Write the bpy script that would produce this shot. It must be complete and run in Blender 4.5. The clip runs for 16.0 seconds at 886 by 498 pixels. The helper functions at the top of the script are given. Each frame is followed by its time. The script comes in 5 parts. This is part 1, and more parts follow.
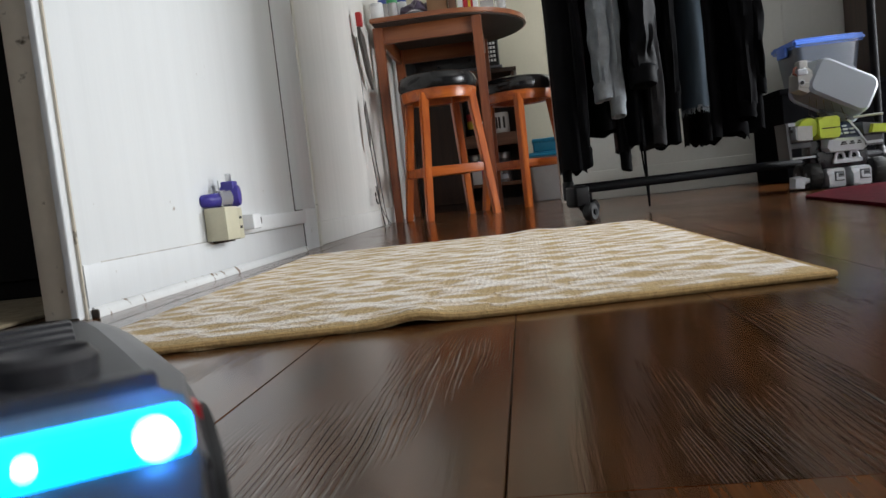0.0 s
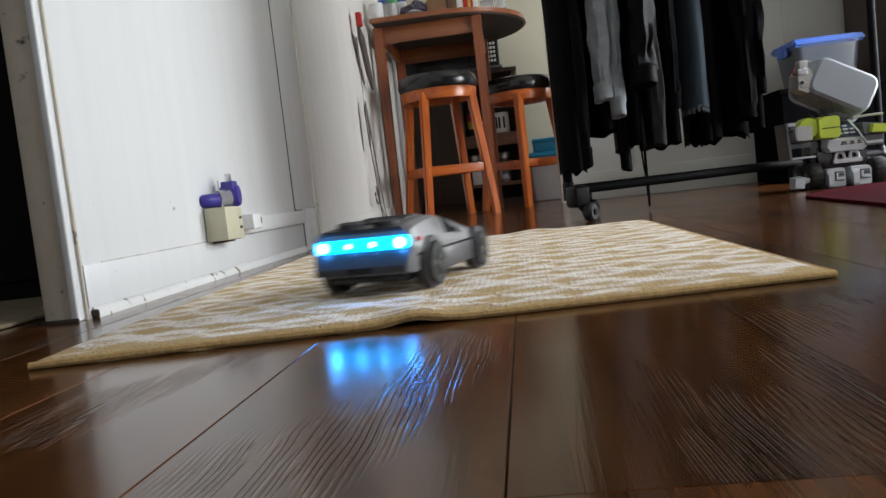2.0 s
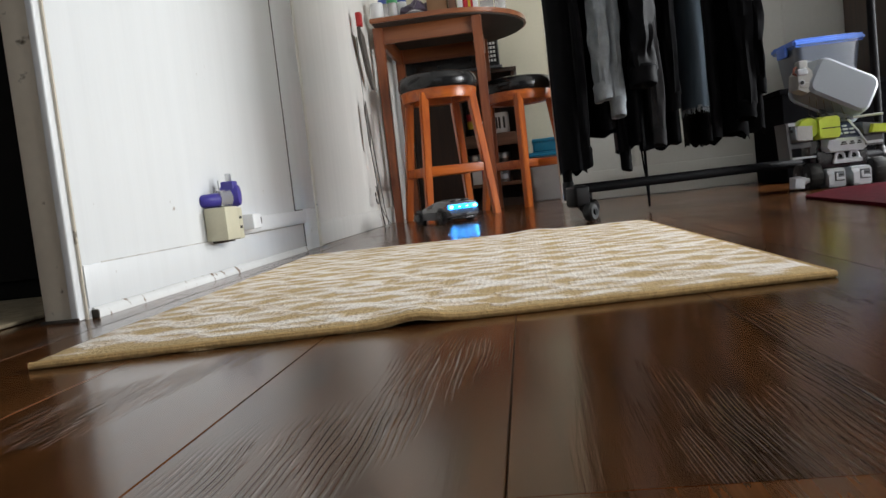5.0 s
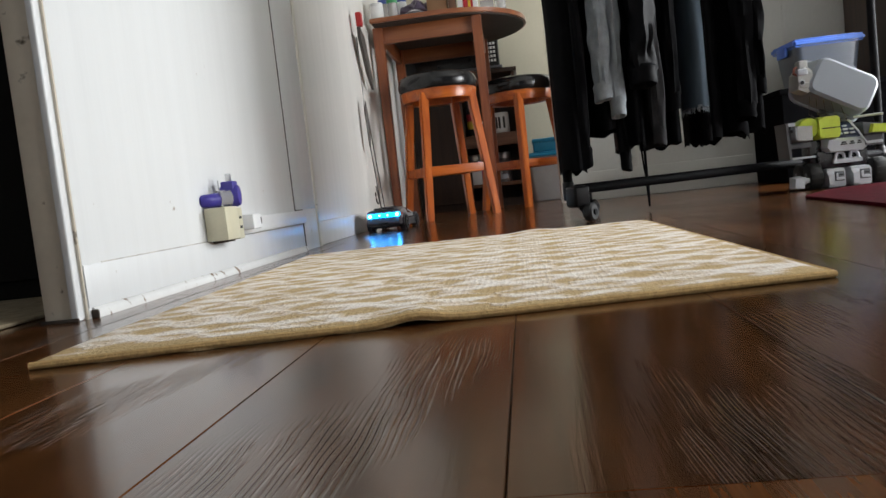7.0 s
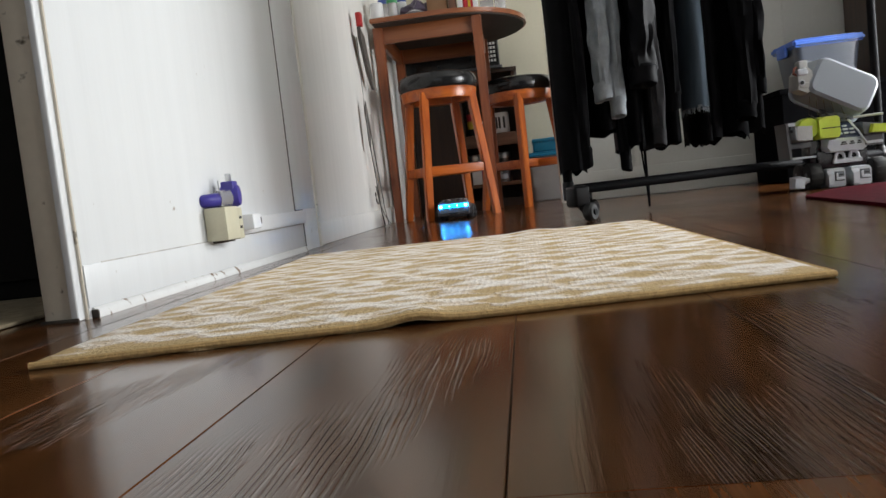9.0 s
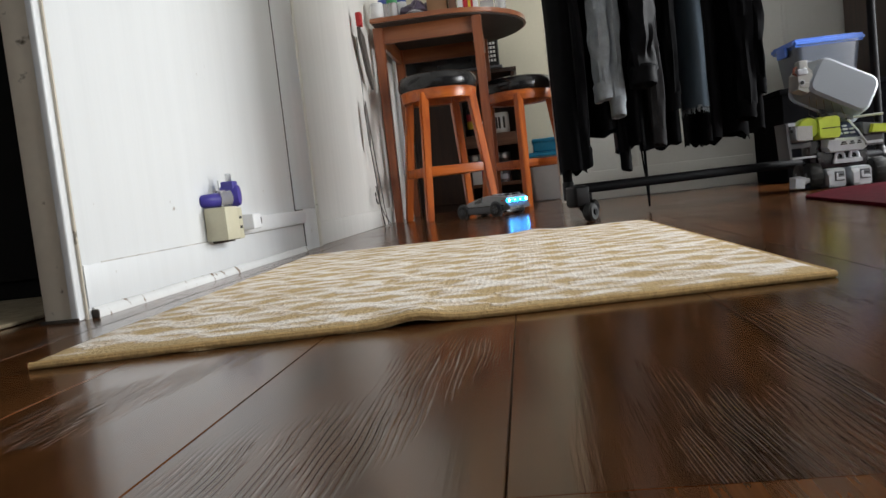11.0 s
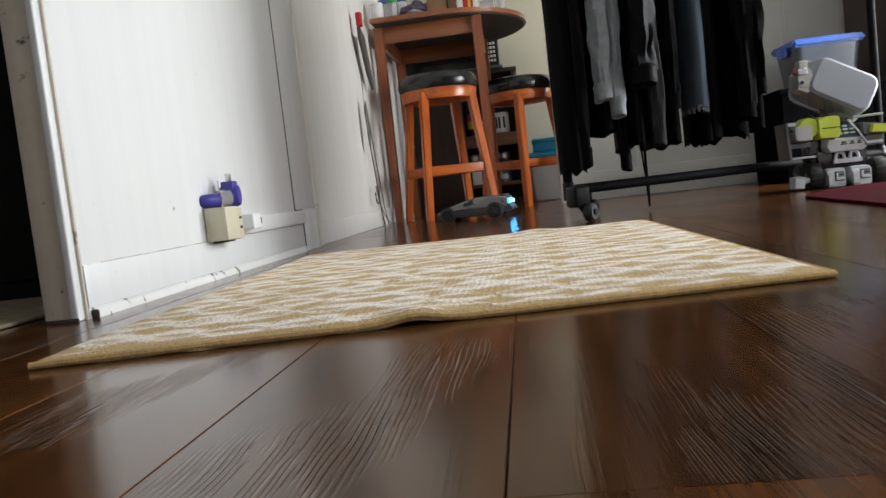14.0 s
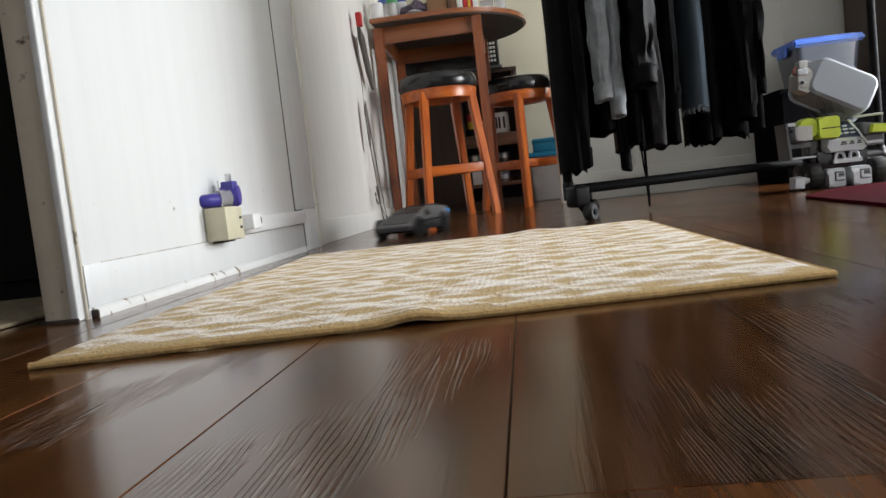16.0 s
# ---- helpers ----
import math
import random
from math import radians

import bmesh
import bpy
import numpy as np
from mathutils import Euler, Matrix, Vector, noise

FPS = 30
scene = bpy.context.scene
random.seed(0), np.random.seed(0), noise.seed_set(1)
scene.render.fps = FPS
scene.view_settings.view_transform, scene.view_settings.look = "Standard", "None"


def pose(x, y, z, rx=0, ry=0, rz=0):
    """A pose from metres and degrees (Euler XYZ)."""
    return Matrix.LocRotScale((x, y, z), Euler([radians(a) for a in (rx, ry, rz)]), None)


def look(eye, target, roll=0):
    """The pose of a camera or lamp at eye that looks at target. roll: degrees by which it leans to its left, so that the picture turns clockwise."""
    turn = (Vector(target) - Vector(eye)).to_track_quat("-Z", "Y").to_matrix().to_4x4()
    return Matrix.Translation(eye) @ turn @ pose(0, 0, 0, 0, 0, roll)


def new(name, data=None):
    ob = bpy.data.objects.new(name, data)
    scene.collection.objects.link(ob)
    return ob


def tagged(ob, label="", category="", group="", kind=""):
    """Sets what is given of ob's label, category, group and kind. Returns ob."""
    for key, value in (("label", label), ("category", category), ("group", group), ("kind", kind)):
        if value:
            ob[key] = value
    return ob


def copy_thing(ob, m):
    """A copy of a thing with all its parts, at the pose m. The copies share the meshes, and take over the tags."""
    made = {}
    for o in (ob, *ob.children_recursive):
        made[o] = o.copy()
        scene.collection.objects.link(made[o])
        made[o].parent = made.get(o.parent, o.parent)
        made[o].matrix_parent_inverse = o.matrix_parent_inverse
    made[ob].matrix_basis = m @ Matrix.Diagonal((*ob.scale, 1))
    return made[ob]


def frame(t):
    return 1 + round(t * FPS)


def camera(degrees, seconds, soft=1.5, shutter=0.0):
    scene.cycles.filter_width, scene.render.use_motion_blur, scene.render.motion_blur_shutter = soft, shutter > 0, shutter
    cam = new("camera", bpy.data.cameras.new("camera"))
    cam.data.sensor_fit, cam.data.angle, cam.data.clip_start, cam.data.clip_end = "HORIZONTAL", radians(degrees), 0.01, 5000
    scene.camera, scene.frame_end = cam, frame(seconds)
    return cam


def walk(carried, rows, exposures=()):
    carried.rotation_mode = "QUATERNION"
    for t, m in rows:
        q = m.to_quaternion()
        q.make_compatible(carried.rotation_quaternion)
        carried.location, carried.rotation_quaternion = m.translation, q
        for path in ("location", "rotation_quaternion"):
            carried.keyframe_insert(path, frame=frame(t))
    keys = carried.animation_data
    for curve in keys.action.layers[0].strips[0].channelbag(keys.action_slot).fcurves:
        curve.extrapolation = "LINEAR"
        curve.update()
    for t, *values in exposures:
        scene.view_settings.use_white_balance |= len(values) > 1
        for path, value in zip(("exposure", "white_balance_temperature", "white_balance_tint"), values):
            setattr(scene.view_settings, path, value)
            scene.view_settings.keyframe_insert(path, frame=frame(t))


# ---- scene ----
EYE = Vector((0, 0, 0.14))
YAW, PITCH, ROLL = radians(6.51), radians(-4.27), -6.42
AIM = EYE + Vector((-math.sin(YAW) * math.cos(PITCH), math.cos(YAW) * math.cos(PITCH), math.sin(PITCH)))
cam = camera(60.0, 16.0, soft=1.5, shutter=1.0)
walk(cam, [(0, look(EYE, AIM, ROLL)), (16, look(EYE, AIM, ROLL))], exposures=[(0, 0.15, 6550, 10), (0.5, 0.06, 6600, 10), (1.0, 0.03, 6600, 10), (1.4, 0.08, 6550, 10), (2.4, 0.20, 6620, 10), (4, 0.27, 6680, 10), (13.5, 0.30, 6720, 10), (16, 0.40, 6720, 10)])

# ---- light ----
world = bpy.data.worlds.new("sky")
scene.world = world
world.use_nodes = True
wn = world.node_tree
sky = wn.nodes.new("ShaderNodeTexSky")
sky.sky_type = "NISHITA"
sky.sun_disc = False
sky.sun_elevation, sky.sun_rotation = radians(35), radians(100)
wn.nodes["Background"].inputs[1].default_value = 0.1
wn.links.new(sky.outputs[0], wn.nodes["Background"].inputs[0])


def window_light(name, x, y, z, sx, sz, watts, aim, colour=(0.9, 0.95, 1.0)):
    lamp = bpy.data.lights.new(name, "AREA")
    lamp.shape, lamp.size, lamp.size_y, lamp.energy, lamp.color = "RECTANGLE", sx, sz, watts, colour
    ob = new(name, lamp)
    ob.matrix_world = look((x, y, z), aim)
    return ob


window_light("window_light_far", 2.58, 3.08, 0.80, 1.24, 1.3, 92, (0, 3.08, 0.5))
window_light("window_light_alcove", 1.38, 4.96, 1.40, 0.8, 1.0, 17, (0, 4.9, 0.9))
window_light("window_light_near", 2.58, 0.55, 1.35, 1.3, 1.2, 36, (0, 0.75, 1.2))
# weak fill lamp added behind the camera for ambient light
window_light("fill_light_back", 0.3, -2.06, 1.45, 1.2, 1.1, 6, (0.3, 0, 1.45))


# ---- materials ----
def material(name, colour, rough=0.5, metal=0.0, vary=0.12, scale=12.0, bump=0.15, fine=180.0, stretch=(1, 1, 1), spec=0.5, transmission=0.0, alpha=1.0, glow=0.0, per_object=0.0, coat=0.0, dirt=None):
    m = bpy.data.materials.new(name)
    m.use_nodes = True
    n, l = m.node_tree.nodes, m.node_tree.links
    b = n["Principled BSDF"]
    b.inputs["Roughness"].default_value, b.inputs["Metallic"].default_value = rough, metal
    b.inputs["Specular IOR Level"].default_value = spec
    b.inputs["Transmission Weight"].default_value = transmission
    b.inputs["Alpha"].default_value = alpha
    b.inputs["Coat Weight"].default_value = coat
    tc, mp = n.new("ShaderNodeTexCoord"), n.new("ShaderNodeMapping")
    mp.inputs["Scale"].default_value = stretch
    l.new(tc.outputs["Object"], mp.inputs[0])
    big, small = n.new("ShaderNodeTexNoise"), n.new("ShaderNodeTexNoise")
    big.inputs["Scale"].default_value, big.inputs["Detail"].default_value = scale, 5
    small.inputs["Scale"].default_value, small.inputs["Detail"].default_value = fine, 3
    l.new(mp.outputs[0], big.inputs["Vector"])
    l.new(mp.outputs[0], small.inputs["Vector"])
    ramp = n.new("ShaderNodeValToRGB")
    lo = [max(0, c * (1 - vary)) for c in colour]
    hi = [min(1, c * (1 + vary)) for c in colour]
    ramp.color_ramp.elements[0].position, ramp.color_ramp.elements[1].position = 0.32, 0.68
    ramp.color_ramp.elements[0].color, ramp.color_ramp.elements[1].color = (*lo, 1), (*hi, 1)
    add = n.new("ShaderNodeMath")
    add.operation = "MULTIPLY_ADD"
    add.inputs[1].default_value, add.inputs[2].default_value = 0.35, 0.0
    l.new(small.outputs[0], add.inputs[0])
    mix = n.new("ShaderNodeMath")
    mix.operation = "MULTIPLY_ADD"
    mix.inputs[1].default_value = 0.65
    l.new(big.outputs[0], mix.inputs[0])
    l.new(add.outputs[0], mix.inputs[2])
    l.new(mix.outputs[0], ramp.inputs[0])
    out = ramp.outputs[0]
    if dirt:
        spots = n.new("ShaderNodeTexNoise")
        spots.inputs["Scale"].default_value, spots.inputs["Detail"].default_value = dirt[1], 8
        l.new(tc.outputs["Object"], spots.inputs["Vector"])
        cut = n.new("ShaderNodeValToRGB")
        cut.color_ramp.elements[0].position, cut.color_ramp.elements[1].position = dirt[2], dirt[2] + 0.06
        l.new(spots.outputs[0], cut.inputs[0])
        mx = n.new("ShaderNodeMixRGB")
        mx.inputs[2].default_value = (*dirt[0], 1)
        l.new(cut.outputs[0], mx.inputs[0])
        l.new(out, mx.inputs[1])
        out = mx.outputs[0]
    if per_object:
        info, hsv, rng = n.new("ShaderNodeObjectInfo"), n.new("ShaderNodeHueSaturation"), n.new("ShaderNodeMapRange")
        rng.inputs[3].default_value, rng.inputs[4].default_value = 1 - per_object, 1 + per_object
        l.new(info.outputs["Random"], rng.inputs[0])
        l.new(rng.outputs[0], hsv.inputs["Value"])
        l.new(out, hsv.inputs["Color"])
        out = hsv.outputs[0]
    l.new(out, b.inputs["Base Color"])
    if glow:
        b.inputs["Emission Color"].default_value = (*colour, 1)
        b.inputs["Emission Strength"].default_value = glow
    if bump:
        bp = n.new("ShaderNodeBump")
        bp.inputs["Strength"].default_value, bp.inputs["Distance"].default_value = bump, 0.002
        l.new(mix.outputs[0], bp.inputs["Height"])
        l.new(bp.outputs[0], b.inputs["Normal"])
    return m


def wood(name, dark, light, rough=0.35, along="z", size=1.0, coat=0.0):
    """Grain stretched along one axis."""
    m = bpy.data.materials.new(name)
    m.use_nodes = True
    n, l = m.node_tree.nodes, m.node_tree.links
    b = n["Principled BSDF"]
    b.inputs["Roughness"].default_value = rough
    b.inputs["Coat Weight"].default_value = coat
    b.inputs["Coat Roughness"].default_value = 0.2
    tc, mp, info = n.new("ShaderNodeTexCoord"), n.new("ShaderNodeMapping"), n.new("ShaderNodeObjectInfo")
    s = {"x": (2, 30, 30), "y": (30, 2, 30), "z": (30, 30, 2)}[along]
    mp.inputs["Scale"].default_value = [v * size for v in s]
    shift = n.new("ShaderNodeVectorMath")
    shift.operation = "ADD"
    l.new(tc.outputs["Object"], shift.inputs[0])
    l.new(info.outputs["Random"], shift.inputs[1])
    l.new(shift.outputs[0], mp.inputs[0])
    a, c = n.new("ShaderNodeTexNoise"), n.new("ShaderNodeTexNoise")
    a.inputs["Scale"].default_value, a.inputs["Detail"].default_value, a.inputs["Distortion"].default_value = 1.0, 6, 0.6
    c.inputs["Scale"].default_value, c.inputs["Detail"].default_value = 5.0, 3
    l.new(mp.outputs[0], a.inputs["Vector"])
    l.new(mp.outputs[0], c.inputs["Vector"])
    mx = n.new("ShaderNodeMath")
    mx.operation = "MULTIPLY_ADD"
    mx.inputs[1].default_value = 0.3
    l.new(c.outputs[0], mx.inputs[0])
    l.new(a.outputs[0], mx.inputs[2])
    ramp = n.new("ShaderNodeValToRGB")
    ramp.color_ramp.elements[0].position, ramp.color_ramp.elements[1].position = 0.45, 0.85
    ramp.color_ramp.elements[0].color, ramp.color_ramp.elements[1].color = (*dark, 1), (*light, 1)
    l.new(mx.outputs[0], ramp.inputs[0])
    l.new(ramp.outputs[0], b.inputs["Base Color"])
    bp = n.new("ShaderNodeBump")
    bp.inputs["Strength"].default_value, bp.inputs["Distance"].default_value = 0.15, 0.001
    l.new(mx.outputs[0], bp.inputs["Height"])
    l.new(bp.outputs[0], b.inputs["Normal"])
    return m


def plank_material():
    """Dark vinyl plank with embossed long grain."""
    m = bpy.data.materials.new("dark_wood_plank")
    m.use_nodes = True
    n, l = m.node_tree.nodes, m.node_tree.links
    b = n["Principled BSDF"]
    b.inputs["Specular IOR Level"].default_value = 0.55
    tc, info = n.new("ShaderNodeTexCoord"), n.new("ShaderNodeObjectInfo")
    off = n.new("ShaderNodeVectorMath")
    off.operation = "MULTIPLY_ADD"
    off.inputs[1].default_value = (1, 1, 1)
    sc = n.new("ShaderNodeVectorMath")
    sc.operation = "SCALE"
    sc.inputs[3].default_value = 17.0
    l.new(info.outputs["Random"], sc.inputs[0])
    l.new(tc.outputs["Object"], off.inputs[0])
    l.new(sc.outputs[0], off.inputs[2])

    def noise_at(sx, sy, detail, dist):
        mp, t = n.new("ShaderNodeMapping"), n.new("ShaderNodeTexNoise")
        mp.inputs["Scale"].default_value = (sx, sy, 1)
        t.inputs["Scale"].default_value, t.inputs["Detail"].default_value, t.inputs["Distortion"].default_value = 1, detail, dist
        l.new(off.outputs[0], mp.inputs[0])
        l.new(mp.outputs[0], t.inputs["Vector"])
        return t.outputs[0]

    broad, grain, pores, patches = noise_at(9, 1.3, 4, 0.8), noise_at(70, 3.0, 4, 1.2), noise_at(330, 9, 2, 0.5), noise_at(6.5, 2.6, 3, 0.3)

    def op(kind, a, c=None, d=None):
        q = n.new("ShaderNodeMath")
        q.operation = kind
        for i, v in enumerate((a, c, d)):
            if isinstance(v, (int, float)):
                q.inputs[i].default_value = v
            elif v is not None:
                l.new(v, q.inputs[i])
        return q.outputs[0]

    # embossed grain: bundles of narrow grooves that wander and come and go along the plank
    sep = n.new("ShaderNodeSeparateXYZ")
    l.new(off.outputs[0], sep.inputs[0])
    wander = op("MULTIPLY_ADD", noise_at(10, 3.2, 2, 0.3), 0.030, op("MULTIPLY", noise_at(60, 14, 2, 0.0), 0.0022))
    groove = op("SINE", op("MULTIPLY", op("ADD", sep.outputs[0], wander), 2 * math.pi / 0.0042))
    cut = n.new("ShaderNodeMapRange")
    cut.inputs[1].default_value, cut.inputs[2].default_value = -0.25, 0.75
    l.new(groove, cut.inputs[0])
    gate = n.new("ShaderNodeValToRGB")
    gate.color_ramp.elements[0].position, gate.color_ramp.elements[1].position = 0.555, 0.70
    l.new(patches, gate.inputs[0])
    broken = n.new("ShaderNodeMapRange")
    broken.inputs[1].default_value, broken.inputs[2].default_value = 0.38, 0.52
    l.new(noise_at(150, 7, 2, 0.6), broken.inputs[0])
    carved = op("MULTIPLY", op("MULTIPLY", cut.outputs[0], gate.outputs[0]), broken.outputs[0])

    ramp = n.new("ShaderNodeValToRGB")
    e = ramp.color_ramp.elements
    e[0].position, e[0].color = 0.34, (0.026, 0.0095, 0.0032, 1)
    e[1].position, e[1].color = 0.68, (0.150, 0.057, 0.017, 1)
    mid = e.new(0.5)
    mid.color = (0.080, 0.029, 0.0088, 1)
    l.new(op("MULTIPLY_ADD", grain, 0.42, op("MULTIPLY", broad, 0.6)), ramp.inputs[0])
    hsv, rng = n.new("ShaderNodeHueSaturation"), n.new("ShaderNodeMapRange")
    rng.inputs[3].default_value, rng.inputs[4].default_value = 0.78, 1.2
    l.new(info.outputs["Random"], rng.inputs[0])
    l.new(op("MULTIPLY", rng.outputs[0], op("MULTIPLY_ADD", carved, -0.45, 1.0)), hsv.inputs["Value"])
    l.new(ramp.outputs[0], hsv.inputs["Color"])
    l.new(hsv.outputs[0], b.inputs["Base Color"])
    rr = n.new("ShaderNodeMapRange")
    rr.inputs[3].default_value, rr.inputs[4].default_value = 0.10, 0.24
    l.new(noise_at(5, 5, 4, 0.5), rr.inputs[0])
    l.new(rr.outputs[0], b.inputs["Roughness"])
    bp = n.new("ShaderNodeBump")
    bp.inputs["Strength"].default_value, bp.inputs["Distance"].default_value = 0.52, 0.0015
    l.new(op("MULTIPLY_ADD", pores, 0.10, op("MULTIPLY", carved, -1.0)), bp.inputs["Height"])
    l.new(bp.outputs[0], b.inputs["Normal"])
    return m


def rug_material():
    """Tan flat-woven yarn with broken white zigzag bands and fine ribs."""
    m = bpy.data.materials.new("tan_woven_rug")
    m.use_nodes = True
    n, l = m.node_tree.nodes, m.node_tree.links
    b = n["Principled BSDF"]
    b.inputs["Roughness"].default_value = 0.95
    b.inputs["Specular IOR Level"].default_value = 0.15
    tc = n.new("ShaderNodeTexCoord")
    sep = n.new("ShaderNodeSeparateXYZ")
    l.new(tc.outputs["Object"], sep.inputs[0])

    def op(kind, a, c=None, d=None):
        q = n.new("ShaderNodeMath")
        q.operation = kind
        for i, v in enumerate((a, c, d)):
            if v is None:
                continue
            if isinstance(v, (int, float)):
                q.inputs[i].default_value = v
            else:
                l.new(v, q.inputs[i])
        return q.outputs[0]

    def noise_of(scale, stretch=(1, 1, 1), detail=3):
        mp, t = n.new("ShaderNodeMapping"), n.new("ShaderNodeTexNoise")
        mp.inputs["Scale"].default_value = stretch
        t.inputs["Scale"].default_value, t.inputs["Detail"].default_value = scale, detail
        l.new(tc.outputs["Object"], mp.inputs[0])
        l.new(mp.outputs[0], t.inputs["Vector"])
        return t.outputs[0]

    wob = noise_of(7, (1, 1, 1), 2)
    swing = op("SINE", op("MULTIPLY_ADD", sep.outputs[0], 2 * math.pi / 0.17, op("MULTIPLY", wob, 3.0)))
    long = op("MULTIPLY_ADD", wob, 0.035, sep.outputs[1])
    up = op("PINGPONG", op("ADD", op("MULTIPLY_ADD", swing, 0.030, long), 2.0), 0.050)
    down = op("PINGPONG", op("ADD", op("MULTIPLY_ADD", swing, -0.030, long), 2.0), 0.050)
    band = op("MAXIMUM", up, down)
    edge = op("ADD", op("MULTIPLY", noise_of(140, (1, 1, 0), 2), 0.040), op("MULTIPLY_ADD", noise_of(60, (0.5, 1, 0), 3), 0.016, band))
    broken = noise_of(13, (0.7, 1.6, 0), 3)
    thr = op("MULTIPLY_ADD", broken, -0.090, 0.1085)
    inset = op("MINIMUM", op("SUBTRACT", sep.outputs[1], 0.84), 1.0)
    thr = op("MAXIMUM", thr, op("MULTIPLY_ADD", op("MULTIPLY_ADD", sep.outputs[0], -0.13, inset), -3.0, 0.066))
    white = n.new("ShaderNodeMapRange")
    white.inputs[1].default_value, white.inputs[2].default_value = -0.013, 0.015
    l.new(op("SUBTRACT", edge, thr), white.inputs[0])
    tan = n.new("ShaderNodeMixRGB")
    tan.inputs[1].default_value, tan.inputs[2].default_value = (0.47, 0.335, 0.165, 1), (0.64, 0.475, 0.260, 1)
    l.new(noise_of(45, (1, 1, 1), 5), tan.inputs[0])
    col = n.new("ShaderNodeMixRGB")
    col.inputs[2].default_value = (0.88, 0.82, 0.75, 1)
    l.new(white.outputs[0], col.inputs[0])
    l.new(tan.outputs[0], col.inputs[1])
    # fine yarn ribs
    rib = op("PINGPONG", op("ADD", sep.outputs[0], 3.0), 0.0042)
    knot = noise_of(260, (1, 1, 0.2), 2)
    dark = op("MULTIPLY_ADD", rib, 60.0, 0.82)
    shade = n.new("ShaderNodeMixRGB")
    shade.blend_type = "MULTIPLY"
    shade.inputs[0].default_value = 0.04
    l.new(col.outputs[0], shade.inputs[1])
    l.new(dark, shade.inputs[2])
    l.new(shade.outputs[0], b.inputs["Base Color"])
    hgt = op("ADD", op("MULTIPLY", rib, 22.0), op("MULTIPLY_ADD", white.outputs[0], 0.9, knot))
    bp = n.new("ShaderNodeBump")
    bp.inputs["Strength"].default_value, bp.inputs["Distance"].default_value = 0.8, 0.003
    l.new(hgt, bp.inputs["Height"])
    l.new(bp.outputs[0], b.inputs["Normal"])
    return m


PLANK = plank_material()
RUG = rug_material()
WHITE_PAINT = material("white_gloss_paint", (0.675, 0.69, 0.695), 0.3, vary=0.03, scale=3, bump=0.1, fine=30, stretch=(1, 9, 0.25), dirt=((0.30, 0.25, 0.19), 26, 0.74))
CREAM_WALL = material("cream_wall_paint", (0.68, 0.665, 0.635), 0.4, vary=0.05, scale=3, bump=0.08, fine=40, stretch=(1, 9, 0.3), dirt=((0.45, 0.41, 0.34), 12, 0.76))
TRIM_PAINT = material("worn_trim_paint", (0.66, 0.64, 0.57), 0.3, vary=0.06, scale=6, bump=0.15, fine=60, dirt=((0.14, 0.11, 0.08), 24, 0.70))
BASE_PAINT = material("scuffed_white_base", (0.66, 0.665, 0.655), 0.6, vary=0.06, scale=9, bump=0.2, fine=60, dirt=((0.20, 0.14, 0.09), 34, 0.62))
# grime colour that also carries the shade of the open joint
GRIME_SHADE = material("joint_grime_shade", (0.045, 0.040, 0.034), 0.9, vary=0.4, scale=30, bump=0.2)
GRIME_PALE = material("dusty_joint", (0.46, 0.44, 0.41), 0.9, vary=0.5, scale=25, bump=0.2)
CASING_PAINT = material("worn_taupe_casing", (0.63, 0.565, 0.465), 0.4, vary=0.08, scale=6, bump=0.2, fine=60, dirt=((0.10, 0.075, 0.05), 30, 0.635))
GREY_PANEL = material("grey_wall_panel", (0.44, 0.44, 0.41), 0.3, vary=0.05, scale=4, bump=0.1, fine=50)
ALCOVE_WALL = material("beige_alcove_wall", (0.60, 0.56, 0.44), 0.55, vary=0.05, scale=3, bump=0.1, fine=70)
# the side room's lack of light, put into the colour as near-black
ROOM_SHADE = material("room_shade_black", (0.014, 0.013, 0.012), 0.95, vary=0.2, scale=4, spec=0.1)
CEILING_PAINT = material("ceiling_paint", (0.75, 0.74, 0.70), 0.8, vary=0.03, scale=4)
UNDERLAY = material("dark_underlay", (0.012, 0.009, 0.007), 0.9, vary=0.2)
CARPET = material("beige_carpet", (0.40, 0.33, 0.22), 0.95, vary=0.25, scale=40, bump=0.6, fine=300)
ORANGE_WOOD = wood("honey_oak", (0.36, 0.066, 0.009), (0.62, 0.155, 0.020), 0.3, coat=0.1)
ORANGE_RING = wood("honey_oak_ring", (0.34, 0.062, 0.009), (0.58, 0.145, 0.020), 0.3, "x", 1.0, 0.1)
TABLE_WOOD = wood("cherry_brown_wood", (0.19, 0.050, 0.018), (0.32, 0.095, 0.032), 0.35, coat=0.05)
TABLE_TOP = wood("cherry_brown_top", (0.19, 0.055, 0.02), (0.32, 0.105, 0.036), 0.35, "x", 1.0, 0.15)
TABLE_UNDER = material("dark_tabletop_underside", (0.045, 0.035, 0.028), 0.7, vary=0.15, scale=9)
CABINET_WOOD = wood("dark_walnut", (0.022, 0.012, 0.008), (0.05, 0.026, 0.015), 0.5)
SHELF_WOOD = wood("brown_shelf_wood", (0.10, 0.045, 0.025), (0.17, 0.08, 0.045), 0.45, "x")
BLACK_VINYL = material("black_vinyl", (0.012, 0.012, 0.013), 0.22, vary=0.2, scale=20, bump=0.12, fine=240)
BLACK_METAL = material("black_powder_coat", (0.005, 0.005, 0.006), 0.6, vary=0.2, scale=30, bump=0.05, spec=0.06)
BLACK_PLASTIC = material("black_plastic", (0.006, 0.006, 0.007), 0.32, vary=0.2, scale=30, bump=0.06, spec=0.25)
